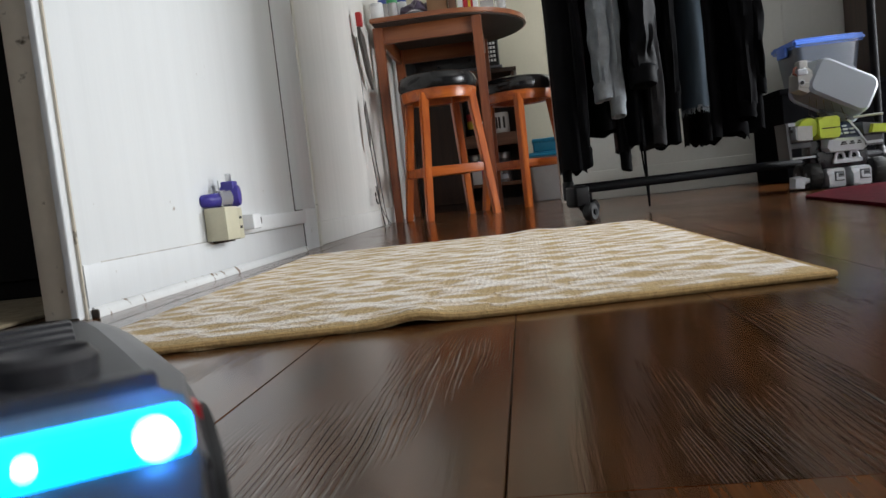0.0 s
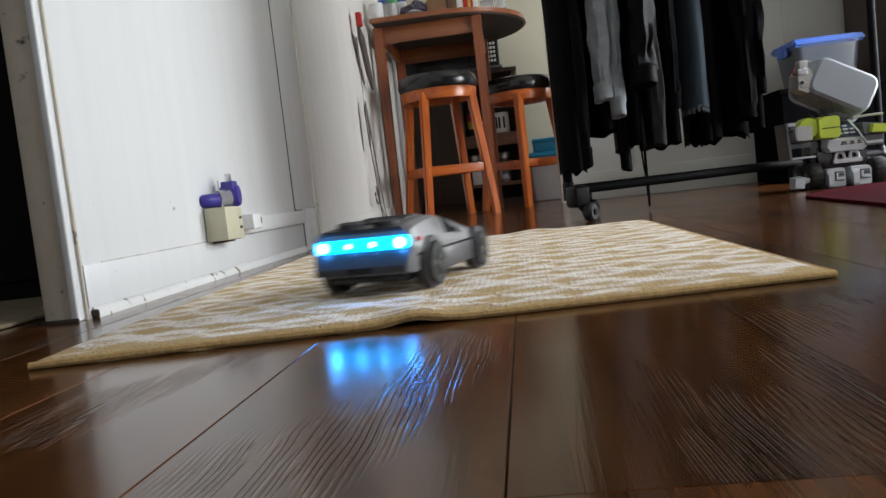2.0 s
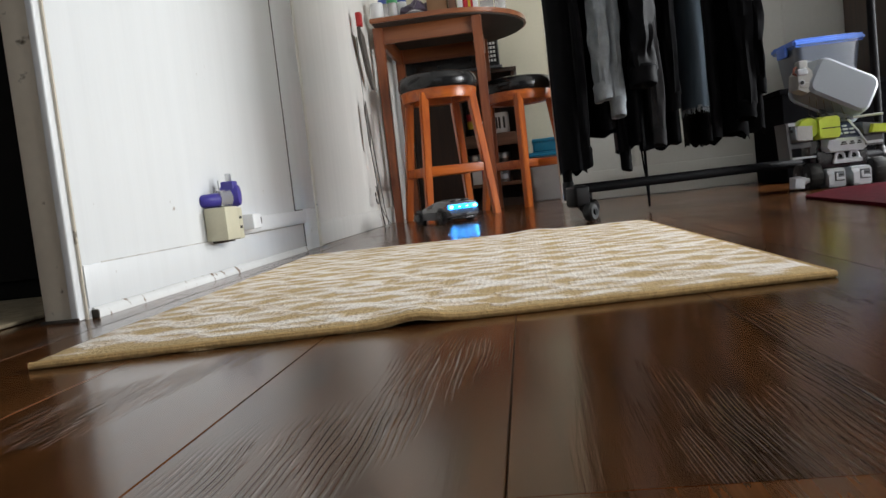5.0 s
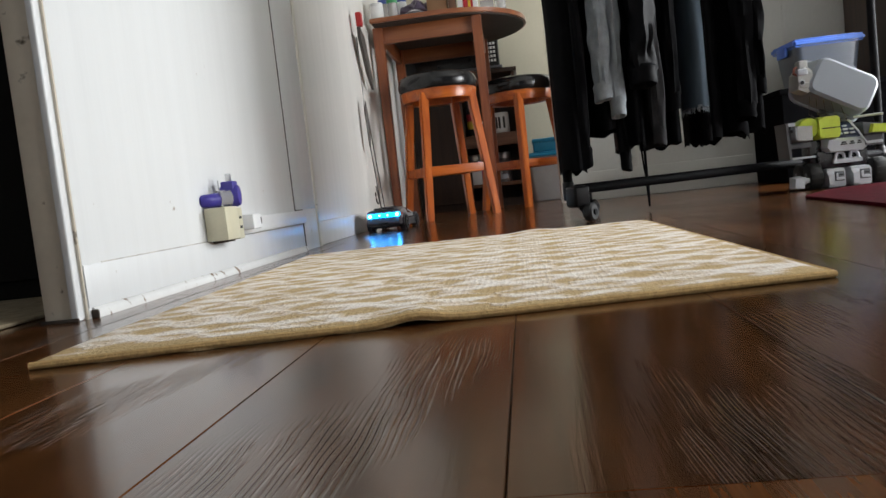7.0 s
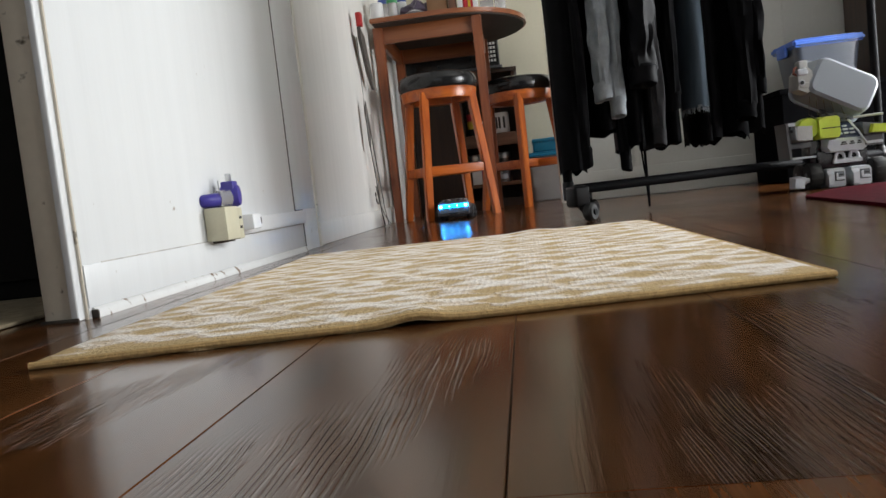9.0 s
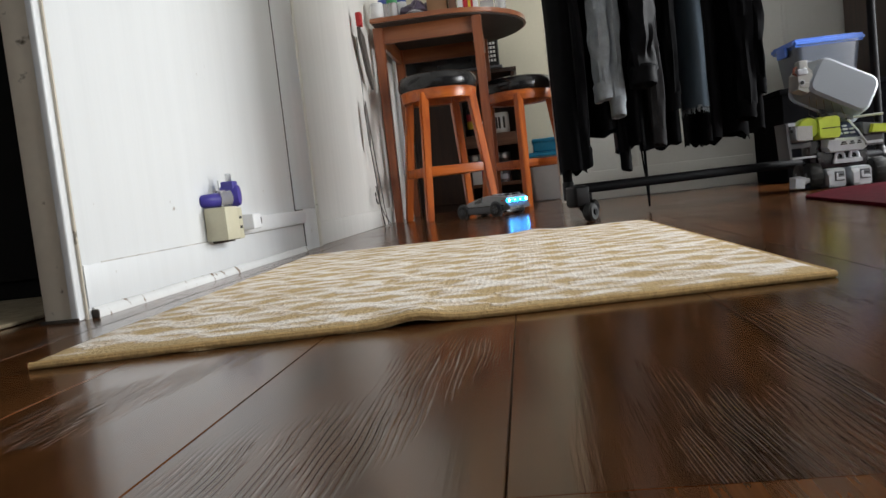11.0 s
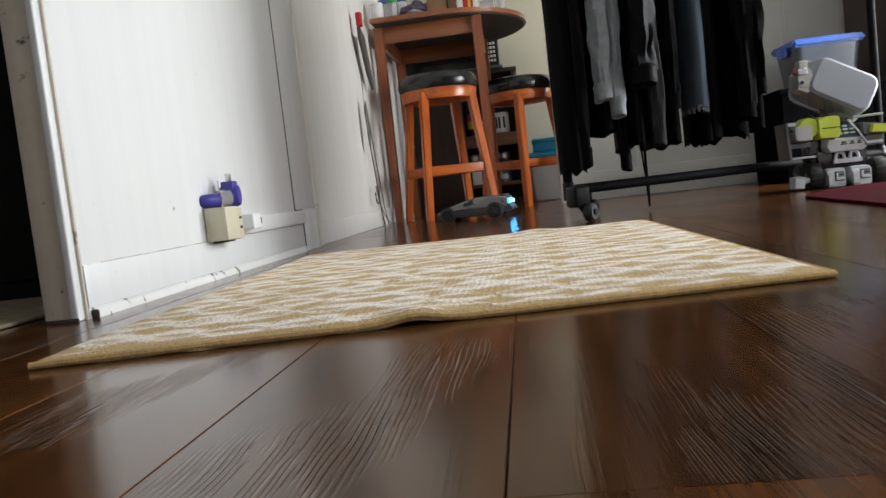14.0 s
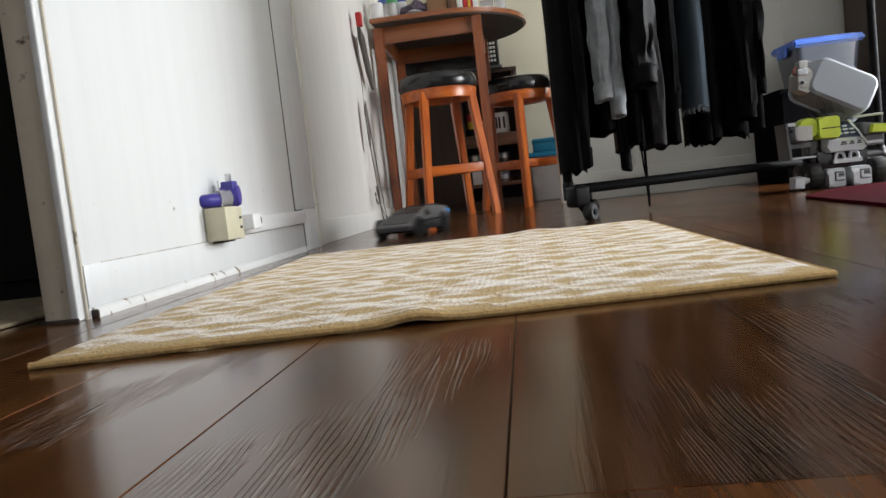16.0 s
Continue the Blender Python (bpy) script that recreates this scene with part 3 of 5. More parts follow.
def build_car():
    car = thing("toy_car", pose(-0.19, 0.28, 0), "silver-grey wedge-shaped remote-controlled toy car with glowing blue tail lights", "toy car")
    rows = [(-0.060, section(0.064, 0.072, 0.062, 0.030, 0.058, 0.083)), (-0.052, section(0.068, 0.076, 0.064, 0.024, 0.059, 0.088)), (-0.02, section(0.070, 0.077, 0.060, 0.022, 0.060, 0.092)),
            (0.03, section(0.070, 0.077, 0.055, 0.020, 0.060, 0.0955)), (0.07, section(0.070, 0.077, 0.051, 0.020, 0.059, 0.096)), (0.10, section(0.070, 0.077, 0.050, 0.020, 0.057, 0.092)),
            (0.14, section(0.070, 0.076, 0.054, 0.020, 0.053, 0.083)), (0.18, section(0.070, 0.075, 0.060, 0.021, 0.048, 0.071)), (0.222, section(0.068, 0.073, 0.061, 0.022, 0.043, 0.057)),
            (0.250, section(0.065, 0.070, 0.059, 0.024, 0.039, 0.047)), (0.260, section(0.060, 0.064, 0.055, 0.027, 0.035, 0.040))]
    body = part("body", hull(rows), CAR_GREY, car, "silver-grey wedge body shell")
    deck = hull([(y, [(-w, z - 0.002), (w, z - 0.002), (w * 0.97, z + 0.0012), (-w * 0.97, z + 0.0012)]) for y, w, z in ((-0.0515, 0.060, 0.0880), (-0.02, 0.056, 0.0920), (0.03, 0.051, 0.0955), (0.068, 0.047, 0.0960))])
    part("rear_deck", deck, CAR_DARK, body, "dark louvred rear deck")
    # glazing and louvres
    part("windscreen", hull([(0.086, [(-0.046, 0.0910), (0.046, 0.0910), (0.046, 0.0955), (-0.046, 0.0955)]), (0.140, [(-0.050, 0.0800), (0.050, 0.0800), (0.050, 0.0842), (-0.050, 0.0842)]), (0.164, [(-0.053, 0.0735), (0.053, 0.0735), (0.053, 0.0775), (-0.053, 0.0775)])]), CAR_TRIM, body, "dark sloping windscreen")
    part("hood", hull([(0.172, [(-0.054, 0.0705), (0.054, 0.0705), (0.052, 0.0750), (-0.052, 0.0750)]), (0.222, [(-0.057, 0.0545), (0.057, 0.0545), (0.055, 0.0585), (-0.055, 0.0585)]), (0.252, [(-0.055, 0.0440), (0.055, 0.0440), (0.052, 0.0476), (-0.052, 0.0476)])]), CAR_DARK, body, "dark ribbed hood")
    for x in (-0.03, 0.03):
        part("hood_rib", hull([(0.176, [(x - 0.004, 0.0735), (x + 0.004, 0.0735), (x + 0.003, 0.0765), (x - 0.003, 0.0765)]), (0.248, [(x - 0.004, 0.0470), (x + 0.004, 0.0470), (x + 0.003, 0.0500), (x - 0.003, 0.0500)])]), CAR_DARK, body)
    for s in (-1, 1):
        win = hull([(0.015, [(s * 0.066, 0.067), (s * 0.0735, 0.067), (s * 0.0635, 0.087), (s * 0.057, 0.087)]), (0.10, [(s * 0.066, 0.066), (s * 0.0730, 0.066), (s * 0.0570, 0.090), (s * 0.051, 0.090)]), (0.14, [(s * 0.066, 0.061), (s * 0.0725, 0.061), (s * 0.0660, 0.072), (s * 0.060, 0.072)])])
        part("side_window", win, CAR_TRIM, body, "dark side window")
        part("side_stripe", box(s * 0.0755 - 0.0025, s * 0.0755 + 0.0025, -0.045, 0.215, 0.046, 0.050, 0.001, 1), CAR_TRIM, body)
        part("sill", box(s * 0.0735 - 0.0045, s * 0.0735 + 0.0045, 0.034, 0.180, 0.016, 0.047, 0.003, 2), CAR_DARK, body, "dark lower sill")
        part("marker_light", box(s * 0.0740 - 0.003, s * 0.0740 + 0.003, -0.046, -0.034, 0.066, 0.072, 0.001), CAR_RED, body, "red side marker")
    for k in range(5):
        y = -0.036 + k * 0.016
        part("louvre", box(-0.040, 0.040, y + 0.014, y + 0.022, 0.0905 + k * 0.0012, 0.0958 + k * 0.0012, 0.0015), CAR_DARK, body)
    for s in (-1, 1):
        part("exhaust_ring", lathe([(0.008, 0), (0.017, 0), (0.018, 0.008), (0.015, 0.011), (0.012, 0.008), (0.008, 0.002)], 20, m=pose(s * 0.028, -0.036, 0.0885)), CAR_DARK, body, "round dark vent ring")
    part("rear_deck_rib", box(-0.062, 0.062, -0.060, -0.052, 0.082, 0.0895, 0.002), CAR_DARK, body)
    # tail with its glowing bar
    part("light_bar", box(-0.071, 0.071, -0.066, -0.056, 0.0590, 0.0765, 0.006, 3), LIGHT_BAR, car, "glowing blue tail-light bar")
    for x in (-0.058, -0.018, 0.018, 0.058):
        w = 0.0076 if abs(x) > 0.03 else 0.0040
        part("bulb", lathe([(0, 0), (w, 0), (w * 0.8, 0.003), (0, 0.004)], 16, m=pose(x, -0.066, 0.0675, 90, 0, 0)), LIGHT_BULB, car, "bright blue-white bulb")
    part("rear_bumper", hull([(-0.045, [(-0.074, 0.026), (0.074, 0.026), (0.074, 0.058), (-0.074, 0.058)]), (-0.062, [(-0.073, 0.027), (0.073, 0.027), (0.073, 0.058), (-0.073, 0.058)]), (-0.077, [(-0.068, 0.029), (0.068, 0.029), (0.068, 0.038), (-0.068, 0.038)])]), CAR_DARK, car, "dark rear bumper")
    part("number_plate", box(-0.02, 0.02, -0.0785, -0.0768, 0.030, 0.0375, 0.0006), CAR_TRIM, car)
    part("front_bumper", box(-0.064, 0.064, 0.244, 0.265, 0.020, 0.036, 0.005, 3), CAR_DARK, car, "dark front bumper")
    part("chassis", box(-0.058, 0.058, -0.05, 0.250, 0.014, 0.026, 0.003), CAR_TRIM, car)
    for s in (-1, 1):
        part("headlamp", box(s * 0.046 - 0.014, s * 0.046 + 0.014, 0.2585, 0.2630, 0.036, 0.0410, 0.001), CAR_CHROME, car)
    for y, r in ((0.0, 0.031), (0.210, 0.029)):
        for s in (-1, 1):
            wh = part("wheel", lathe([(r * 0.62, -0.015), (r * 0.95, -0.015), (r, -0.011), (r, 0.011), (r * 0.95, 0.015), (r * 0.62, 0.015), (r * 0.62, -0.015)][:-1], 26), RUBBER, car, "black rubber tyre", pose(s * 0.071, y, r, 0, 90, 0))
            part("rim", lathe([(0, -0.0155), (r * 0.60, -0.0155), (r * 0.62, 0.0), (r * 0.60, 0.0155), (r * 0.2, 0.0160), (0, 0.018)], 20), CAR_TRIM, wh, "dark rim")
            for q in range(5):
                part("spoke", box(-0.0016, 0.0016, 0.004, r * 0.58, s * 0.0165 - 0.0012, s * 0.0165 + 0.0012, 0.0005, 1, m=pose(0, 0, 0, 0, 0, 72 * q)), CAR_DARK, wh, "thin dark spoke")
            part("wheel_arch", lathe([(r + 0.003, -0.006), (r + 0.007, -0.006), (r + 0.007, 0.006), (r + 0.003, 0.006)], 26, m=pose(s * 0.074, y, r + 0.001, 0, 90, 0)), CAR_DARK, body, "dark wheel arch")
    return car


CAR = build_car()


# ---- clothes rack and garments ----
COTTON_GREY = material("grey_melange_cotton", (0.26, 0.285, 0.31), 0.95, vary=0.2, scale=40, bump=0.5, fine=500, spec=0.2)
COTTON_DARK = material("charcoal_knit", (0.025, 0.025, 0.027), 0.95, vary=0.25, scale=40, bump=0.5, fine=500, spec=0.2)
BLACK_CLOTH = material("black_cloth", (0.004, 0.004, 0.0045), 0.95, vary=0.3, scale=30, bump=0.4, fine=400, spec=0.03)
LEATHER = material("black_leather", (0.005, 0.005, 0.006), 0.55, vary=0.25, scale=25, bump=0.3, fine=160, spec=0.05)
DENIM = material("faded_blue_denim", (0.060, 0.082, 0.105), 0.95, vary=0.25, scale=14, bump=0.6, fine=600, stretch=(1, 1, 0.35), spec=0.2)
RACK_Y, RACK_TOP = 2.5, 1.5


RAIL_COS, RAIL_SIN = math.cos(radians(30)), math.sin(radians(30))
RAIL_X, RAIL_LONG = 0.14, 1.47


def rail(s):
    """A place on the rail, s metres along it: the rack stands askew."""
    return RAIL_X + s * RAIL_COS, RACK_Y + s * RAIL_SIN


def build_rack():
    rk = thing("clothes_rack", pose(RAIL_X, RACK_Y, 0, 0, 0, 30), "black metal rolling clothes rack with rubber casters", "clothes rack")
    for x in (0.0, RAIL_LONG):
        part("upright", tube([(x, 0, 0.075), (x, 0, RACK_TOP)], 0.0155, 14), BLACK_METAL, rk)
        part("foot_bar", tube([(x - 0.042, -0.113, 0.088), (x + 0.150, 0.150, 0.088)], 0.013, 12), BLACK_METAL, rk)
        part("foot_joint", lathe([(0, 0.066), (0.019, 0.066), (0.019, 0.12), (0.016, 0.125), (0, 0.125)], 16, m=pose(x, 0, 0)), BLACK_PLASTIC, rk)
        for dx, y in ((-0.042, -0.113), (0.150, 0.150)):
            part("caster_housing", box(x + dx - 0.030, x + dx + 0.026, y - 0.030, y + 0.030, 0.045, 0.110, 0.014, 3), BLACK_PLASTIC, rk, "rounded black caster housing")
            cw = part("caster_wheel", lathe([(0.0, -0.015), (0.023, -0.015), (0.028, -0.009), (0.028, 0.009), (0.023, 0.015), (0, 0.015)], 24, m=pose(0, 0, 0, 90, 0, 0)), RUBBER, rk, "black caster wheel", pose(x + dx + 0.016, y - 0.034, 0.028, 0, 0, 28))
            part("caster_cap", lathe([(0, -0.019), (0.009, -0.019), (0.009, 0.019), (0, 0.019)], 14, m=pose(0, 0, 0, 90, 0, 0)), BLACK_METAL, cw)
            part("caster_stem", tube([(x + dx + 0.010, y - 0.02, 0.03), (x + dx, y, 0.06)], 0.012, 10), BLACK_PLASTIC, rk)
    part("bottom_bar", tube([(0, 0, 0.098), (RAIL_LONG, 0, 0.098)], 0.0165, 14), BLACK_METAL, rk)
    part("hanging_rail", tube([(0, 0, RACK_TOP), (RAIL_LONG, 0, RACK_TOP)], 0.014, 12), BLACK_METAL, rk)
    return rk


build_rack()


def drape(x, y, z0, z1, a0, b0, a1, b1, folds=7, amp=0.18, seed=0, lean=0.0, ragged=0.0, rows=34, n=110):
    """A hanging body of cloth, from the top z1 (half widths a1, b1) to the hem z0 (a0, b0), with vertical folds."""
    bm = bmesh.new()
    rings = []
    for j in range(rows + 1):
        t = j / rows
        ring = []
        for i in range(n):
            th = 2 * math.pi * i / n
            f = noise.noise(Vector((math.cos(th) * folds * 0.45, math.sin(th) * folds * 0.45, t * 1.1 + seed * 7.3)))
            g = noise.noise(Vector((math.cos(th) * 1.2, math.sin(th) * 1.2, t * 5 + seed * 3.1)))
            k = 1 + amp * 0.75 * 1.9 * f + 0.12 * g
            a, b = a0 + (a1 - a0) * t, b0 + (b1 - b0) * t
            hem = ragged * (1 - t) ** 3 * 1.0 * noise.noise(Vector((math.cos(th) * 1.7, math.sin(th) * 1.7, seed * 2.3)))
            ring.append(bm.verts.new((x + lean * (1 - t) + a * k * math.cos(th), y + b * (1 + (k - 1) * 0.4) * math.sin(th), z0 + (z1 - z0) * t + hem)))
        rings.append(ring)
    for p, q in zip(rings, rings[1:]):
        for i in range(n):
            bm.faces.new((p[i], p[(i + 1) % n], q[(i + 1) % n], q[i]))
    bm.faces.new(rings[-1])
    inner = [bm.verts.new(v.co + Vector((0, 0, 0.03))) for v in rings[0]]
    for i in range(n):
        v = inner[i].co
        v.x, v.y = x + lean + (v.x - x - lean) * 0.86, y + (v.y - y) * 0.94
        bm.faces.new((rings[0][i], rings[0][(i + 1) % n], inner[(i + 1) % n], inner[i]))
    bm.faces.new(inner)
    return bm


def sleeve(points, r0, r1, seed, squash=0.7, n=22, rows=34):
    """A limp sleeve along a path, with creases."""
    bm = bmesh.new()
    pts = [Vector(p) for p in points]
    rings = []
    for j in range(rows + 1):
        t = j / rows * (len(pts) - 1)
        k = min(int(t), len(pts) - 2)
        p = pts[k].lerp(pts[k + 1], t - k)
        u = j / rows
        r = r0 + (r1 - r0) * u
        ring = []
        for i in range(n):
            th = 2 * math.pi * i / n
            w = 1 + 0.58 * noise.noise(Vector((math.cos(th) * 1.6, math.sin(th) * 1.6, u * 7 + seed * 5.7))) + 0.10 * noise.noise(Vector((math.cos(th) * 3, math.sin(th) * 3, u * 16 + seed)))
            ring.append(bm.verts.new(p + Vector((r * squash * w * math.cos(th), r * w * math.sin(th), 0))))
        rings.append(ring)
    for p, q in zip(rings, rings[1:]):
        for i in range(n):
            bm.faces.new((p[i], p[(i + 1) % n], q[(i + 1) % n], q[i]))
    bm.faces.new(rings[0])
    bm.faces.new(rings[-1])
    return bm


def cuff(x, y, z0, z1, r, seed, squash=0.75):
    """A gathered rib cuff: a ring with a dark hollow."""
    bm = bmesh.new()
    n, rings = 40, []
    for k, (rr, zz) in enumerate(((r * 0.78, z0 + 0.02), (r * 0.84, z0), (r * 0.97, z0 - 0.002), (r * 1.04, z0 + 0.008), (r * 1.0, (z0 + z1) / 2), (r * 1.08, z1 - 0.008), (r * 0.98, z1))):
        rings.append([bm.verts.new((x + squash * rr * (1 + 0.04 * math.sin(20 * 2 * math.pi * i / n) + 0.1 * noise.noise(Vector((i * 0.25, seed, 0)))) * math.cos(2 * math.pi * i / n), y + rr * math.sin(2 * math.pi * i / n), zz + 0.006 * math.sin(2 * math.pi * i / n + seed))) for i in range(n)])
    for p, q in zip(rings, rings[1:]):
        for i in range(n):
            bm.faces.new((p[i], p[(i + 1) % n], q[(i + 1) % n], q[i]))
    return bm


def hanger(parent, x, y):
    part("hanger", tube([(x, y, RACK_TOP + 0.028), (x, y + 0.018, RACK_TOP + 0.018), (x, y + 0.004, RACK_TOP - 0.03), (x, y, RACK_TOP - 0.07)], 0.002, 6), BLACK_METAL, parent)
    part("hanger", tube([(x, y - 0.19, RACK_TOP - 0.14), (x, y, RACK_TOP - 0.07), (x, y + 0.19, RACK_TOP - 0.14)], 0.006, 8), BLACK_PLASTIC, parent)


def spot(x):
    """From a place on a plane square to the view, 2.28 m off, to the hanger's place on the askew rail and the growth of sizes there."""
    rho = x / 2.28
    s = (x - RAIL_X) / (RAIL_COS - RAIL_SIN * rho)
    y = RACK_Y + RAIL_SIN * s
    return y, (y - 0.22) / 2.28


def garment(name, label, category, mat, x, z0, a0, a1, seed, sleeves=(), cuff_mat=None, lean=0.0, ragged=0.02, b0=0.2, amp=0.16, folds=3.6):
    g = thing(name, pose(0, 0, 0), label, category, "garments on the rack")
    y, k = spot(x)
    low = lambda z: 0.14 + (z - 0.14) * k
    part("body", drape(x * k, y, low(z0), RACK_TOP - 0.09, a0 * k * 1.3, b0, a1 * k * 1.25, 0.19, folds, amp, seed, lean, ragged), mat, g)
    for i, (sx, sy, sz, r) in enumerate(sleeves):
        ny, sx, sz, r = y - 0.235 + (sy - 2.27), sx * k, low(sz), r * k
        part("sleeve", sleeve([(x * k + 0.005, y - 0.165, RACK_TOP - 0.16), (x * k + (sx - x * k) * 0.5, ny + 0.01, 0.95), (sx, ny - 0.005, 0.62), (sx, ny, sz + 0.03)], r * 1.4, r, seed + i), mat, g)
        part("cuff", cuff(sx, ny, sz - 0.012, sz + 0.04, r * 1.0, seed + i), cuff_mat or mat, g, "ribbed gathered cuff")
    hanger(g, x * k, y)
    return g


garment("coat", "long black cloth coat hanging at the rack's end", "coat", BLACK_CLOTH, 0.160, 0.150, 0.030, 0.050, 1, [(0.190, 2.275, 0.175, 0.020)], ragged=0.015)
garment("hoodie", "grey cotton hoodie with ribbed cuffs on a hanger", "hoodie", COTTON_GREY, 0.285, 0.42, 0.016, 0.020, 2, [(0.250, 2.255, 0.358, 0.034), (0.292, 2.290, 0.311, 0.028)])
garment("shirt", "plain black cotton shirt on a hanger", "shirt", BLACK_CLOTH, 0.262, 0.262, 0.036, 0.030, 5, ragged=0.01)
garment("leather_jacket", "black leather jacket with a soft sheen", "jacket", LEATHER, 0.342, 0.21, 0.032, 0.040, 3, [(0.362, 2.245, 0.385, 0.050), (0.309, 2.36, 0.155, 0.022)])
garment("cardigan", "long charcoal knitted cardigan on a hanger", "cardigan", COTTON_DARK, 0.408, 0.200, 0.020, 0.030, 4, [(0.398, 2.27, 0.215, 0.024)], ragged=0.005)
garment("shirt", "plain black cotton shirt on a hanger", "shirt", BLACK_CLOTH, 0.452, 0.205, 0.026, 0.030, 7, [(0.443, 2.275, 0.31, 0.030)])


def build_jeans():
    g = thing("jeans", pose(0, 0, 0), "faded blue jeans with a frayed hem, folded over a hanger", "jeans", "garments on the rack")
    y, k = spot(0.522)
    x, z = 0.522 * k, 0.14 + 0.156 * k
    leg = part("trouser_leg", drape(x, y - 0.13, z, RACK_TOP - 0.1, 0.040, 0.10, 0.032, 0.11, 2.5, 0.08, 6, 0.0, 0.004), DENIM, g)
    part("trouser_leg", drape(x + 0.02, y + 0.06, z + 0.05, RACK_TOP - 0.1, 0.018, 0.10, 0.022, 0.11, 2.5, 0.1, 8, 0.0, 0.004), DENIM, g)
    fr = bmesh.new()
    rnd = random.Random(3)
    for i in range(90):
        th = 2 * math.pi * i / 90
        u, v = x + 0.039 * math.cos(th), y - 0.13 + 0.099 * math.sin(th)
        tube([(u, v, z + 0.008), (u + rnd.uniform(-0.003, 0.003), v, z - 0.006), (u + rnd.uniform(-0.006, 0.006), v - 0.002, z - 0.006 - rnd.uniform(0.002, 0.014))], 0.0010, 4, fr, 0.5)
    part("frayed_hem", fr, COTTON_GREY, leg, "pale frayed threads")
    hanger(g, x, y)


build_jeans()
garment("coat", "thick black winter coat on a hanger", "coat", BLACK_CLOTH, 0.562, 0.200, 0.034, 0.040, 9, [(0.535, 2.30, 0.205, 0.020)], ragged=0.03)
garment("coat", "bulky black coat with flared skirt", "coat", BLACK_CLOTH, 0.622, 0.205, 0.046, 0.036, 10, [(0.640, 2.275, 0.26, 0.036)], ragged=0.03)
garment("jacket", "black padded jacket on a hanger", "jacket", BLACK_CLOTH, 0.675, 0.215, 0.038, 0.022, 11, [(0.690, 2.30, 0.33, 0.024)], ragged=0.03)


def build_umbrella():
    u = thing("umbrella", pose(*rail(0.315), 0), "furled black umbrella hanging behind the coats", "umbrella")
    part("canopy", tube([(0, 0, 0.20), (0, 0, 0.30), (0, 0, 0.5), (0, 0, 0.8)], 0.012, 10, taper=1.6), BLACK_CLOTH, u)
    part("shaft", tube([(0, 0, 0.03), (0, 0, 1.47)], 0.0045, 8), BLACK_METAL, u)
    part("tip", tube([(0.0, 0, 0.012), (0.0, 0, 0.10)], 0.0035, 8, taper=2.0), BLACK_METAL, u)
    part("strap", tube([(-0.012, -0.006, 0.34), (-0.014, -0.008, 0.24), (-0.008, -0.008, 0.14), (-0.002, -0.006, 0.10)], 0.003, 6), BLACK_CLOTH, u)
    part("handle", tube([(0, 0, 1.47), (0, 0.0, 1.50), (0, 0.02, 1.525), (0, 0.04, 1.50)], 0.008, 8), BLACK_PLASTIC, u)


build_umbrella()

# ---- robot, storage tubs and red mat ----
ROBOT_WHITE = material("pale_grey_robot_plastic", (0.54, 0.57, 0.61), 0.4, vary=0.06, scale=30, bump=0.05)
ROBOT_GREY = material("grey_robot_plastic", (0.11, 0.118, 0.13), 0.45, vary=0.1, scale=30, bump=0.08)
ROBOT_NAVY = material("navy_robot_plastic", (0.02, 0.03, 0.07), 0.4, vary=0.1, scale=30, bump=0.05)
ROBOT_GREEN = material("yellow_green_plastic", (0.50, 0.62, 0.04), 0.4, vary=0.06, scale=30, bump=0.05)
ROBOT_TAN = material("off_white_robot_head", (0.48, 0.485, 0.47), 0.45, vary=0.08, scale=40, bump=0.1)
INK = material("black_print", (0.012, 0.012, 0.014), 0.5, vary=0, bump=0)
FROSTED = material("frosted_plastic", (0.36, 0.40, 0.45), 0.4, vary=0.03, scale=10, bump=0.05, transmission=0.35)
CLEAR_TUB = material("cloudy_clear_plastic", (0.70, 0.74, 0.78), 0.3, vary=0.08, scale=10, bump=0.05, transmission=0.25)
SMOKY_TUB = material("smoky_clear_plastic", (0.10, 0.115, 0.15), 0.3, vary=0.1, scale=14, bump=0.05, transmission=0.3)
BLUE_LID = material("blue_plastic_lid", (0.035, 0.12, 0.48), 0.35, vary=0.08, scale=20, bump=0.05)
TEAL_LID = material("teal_plastic_lid", (0.0, 0.20, 0.36), 0.4, vary=0.06, scale=20, bump=0.05)
RED_MAT = material("dark_red_mat", (0.055, 0.004, 0.008), 0.95, vary=0.45, scale=55, bump=0.8, fine=350, spec=0.02)
# crate black taken lower still, so the colour holds its shade
DARK_BOX = material("black_crate_shade", (0.004, 0.004, 0.0045), 0.95, vary=0.3, scale=30, bump=0.3, spec=0.0)
RED_LEAD = material("red_brown_lead", (0.22, 0.06, 0.04), 0.5, vary=0.2, bump=0)
COPPER = material("thin_wire", (0.10, 0.085, 0.05), 0.5, vary=0.2, bump=0)

mat_outline = [(0.811, 2.356), (0.826, 2.398), (0.99, 2.630), (1.15, 2.70), (1.75, 2.72), (1.72, 1.64), (0.757, 1.64)]
solid("door_mat", prism(mat_outline, 0.0005, 0.008, 0.003), RED_MAT, "dark red pile mat on the floor", "mat")


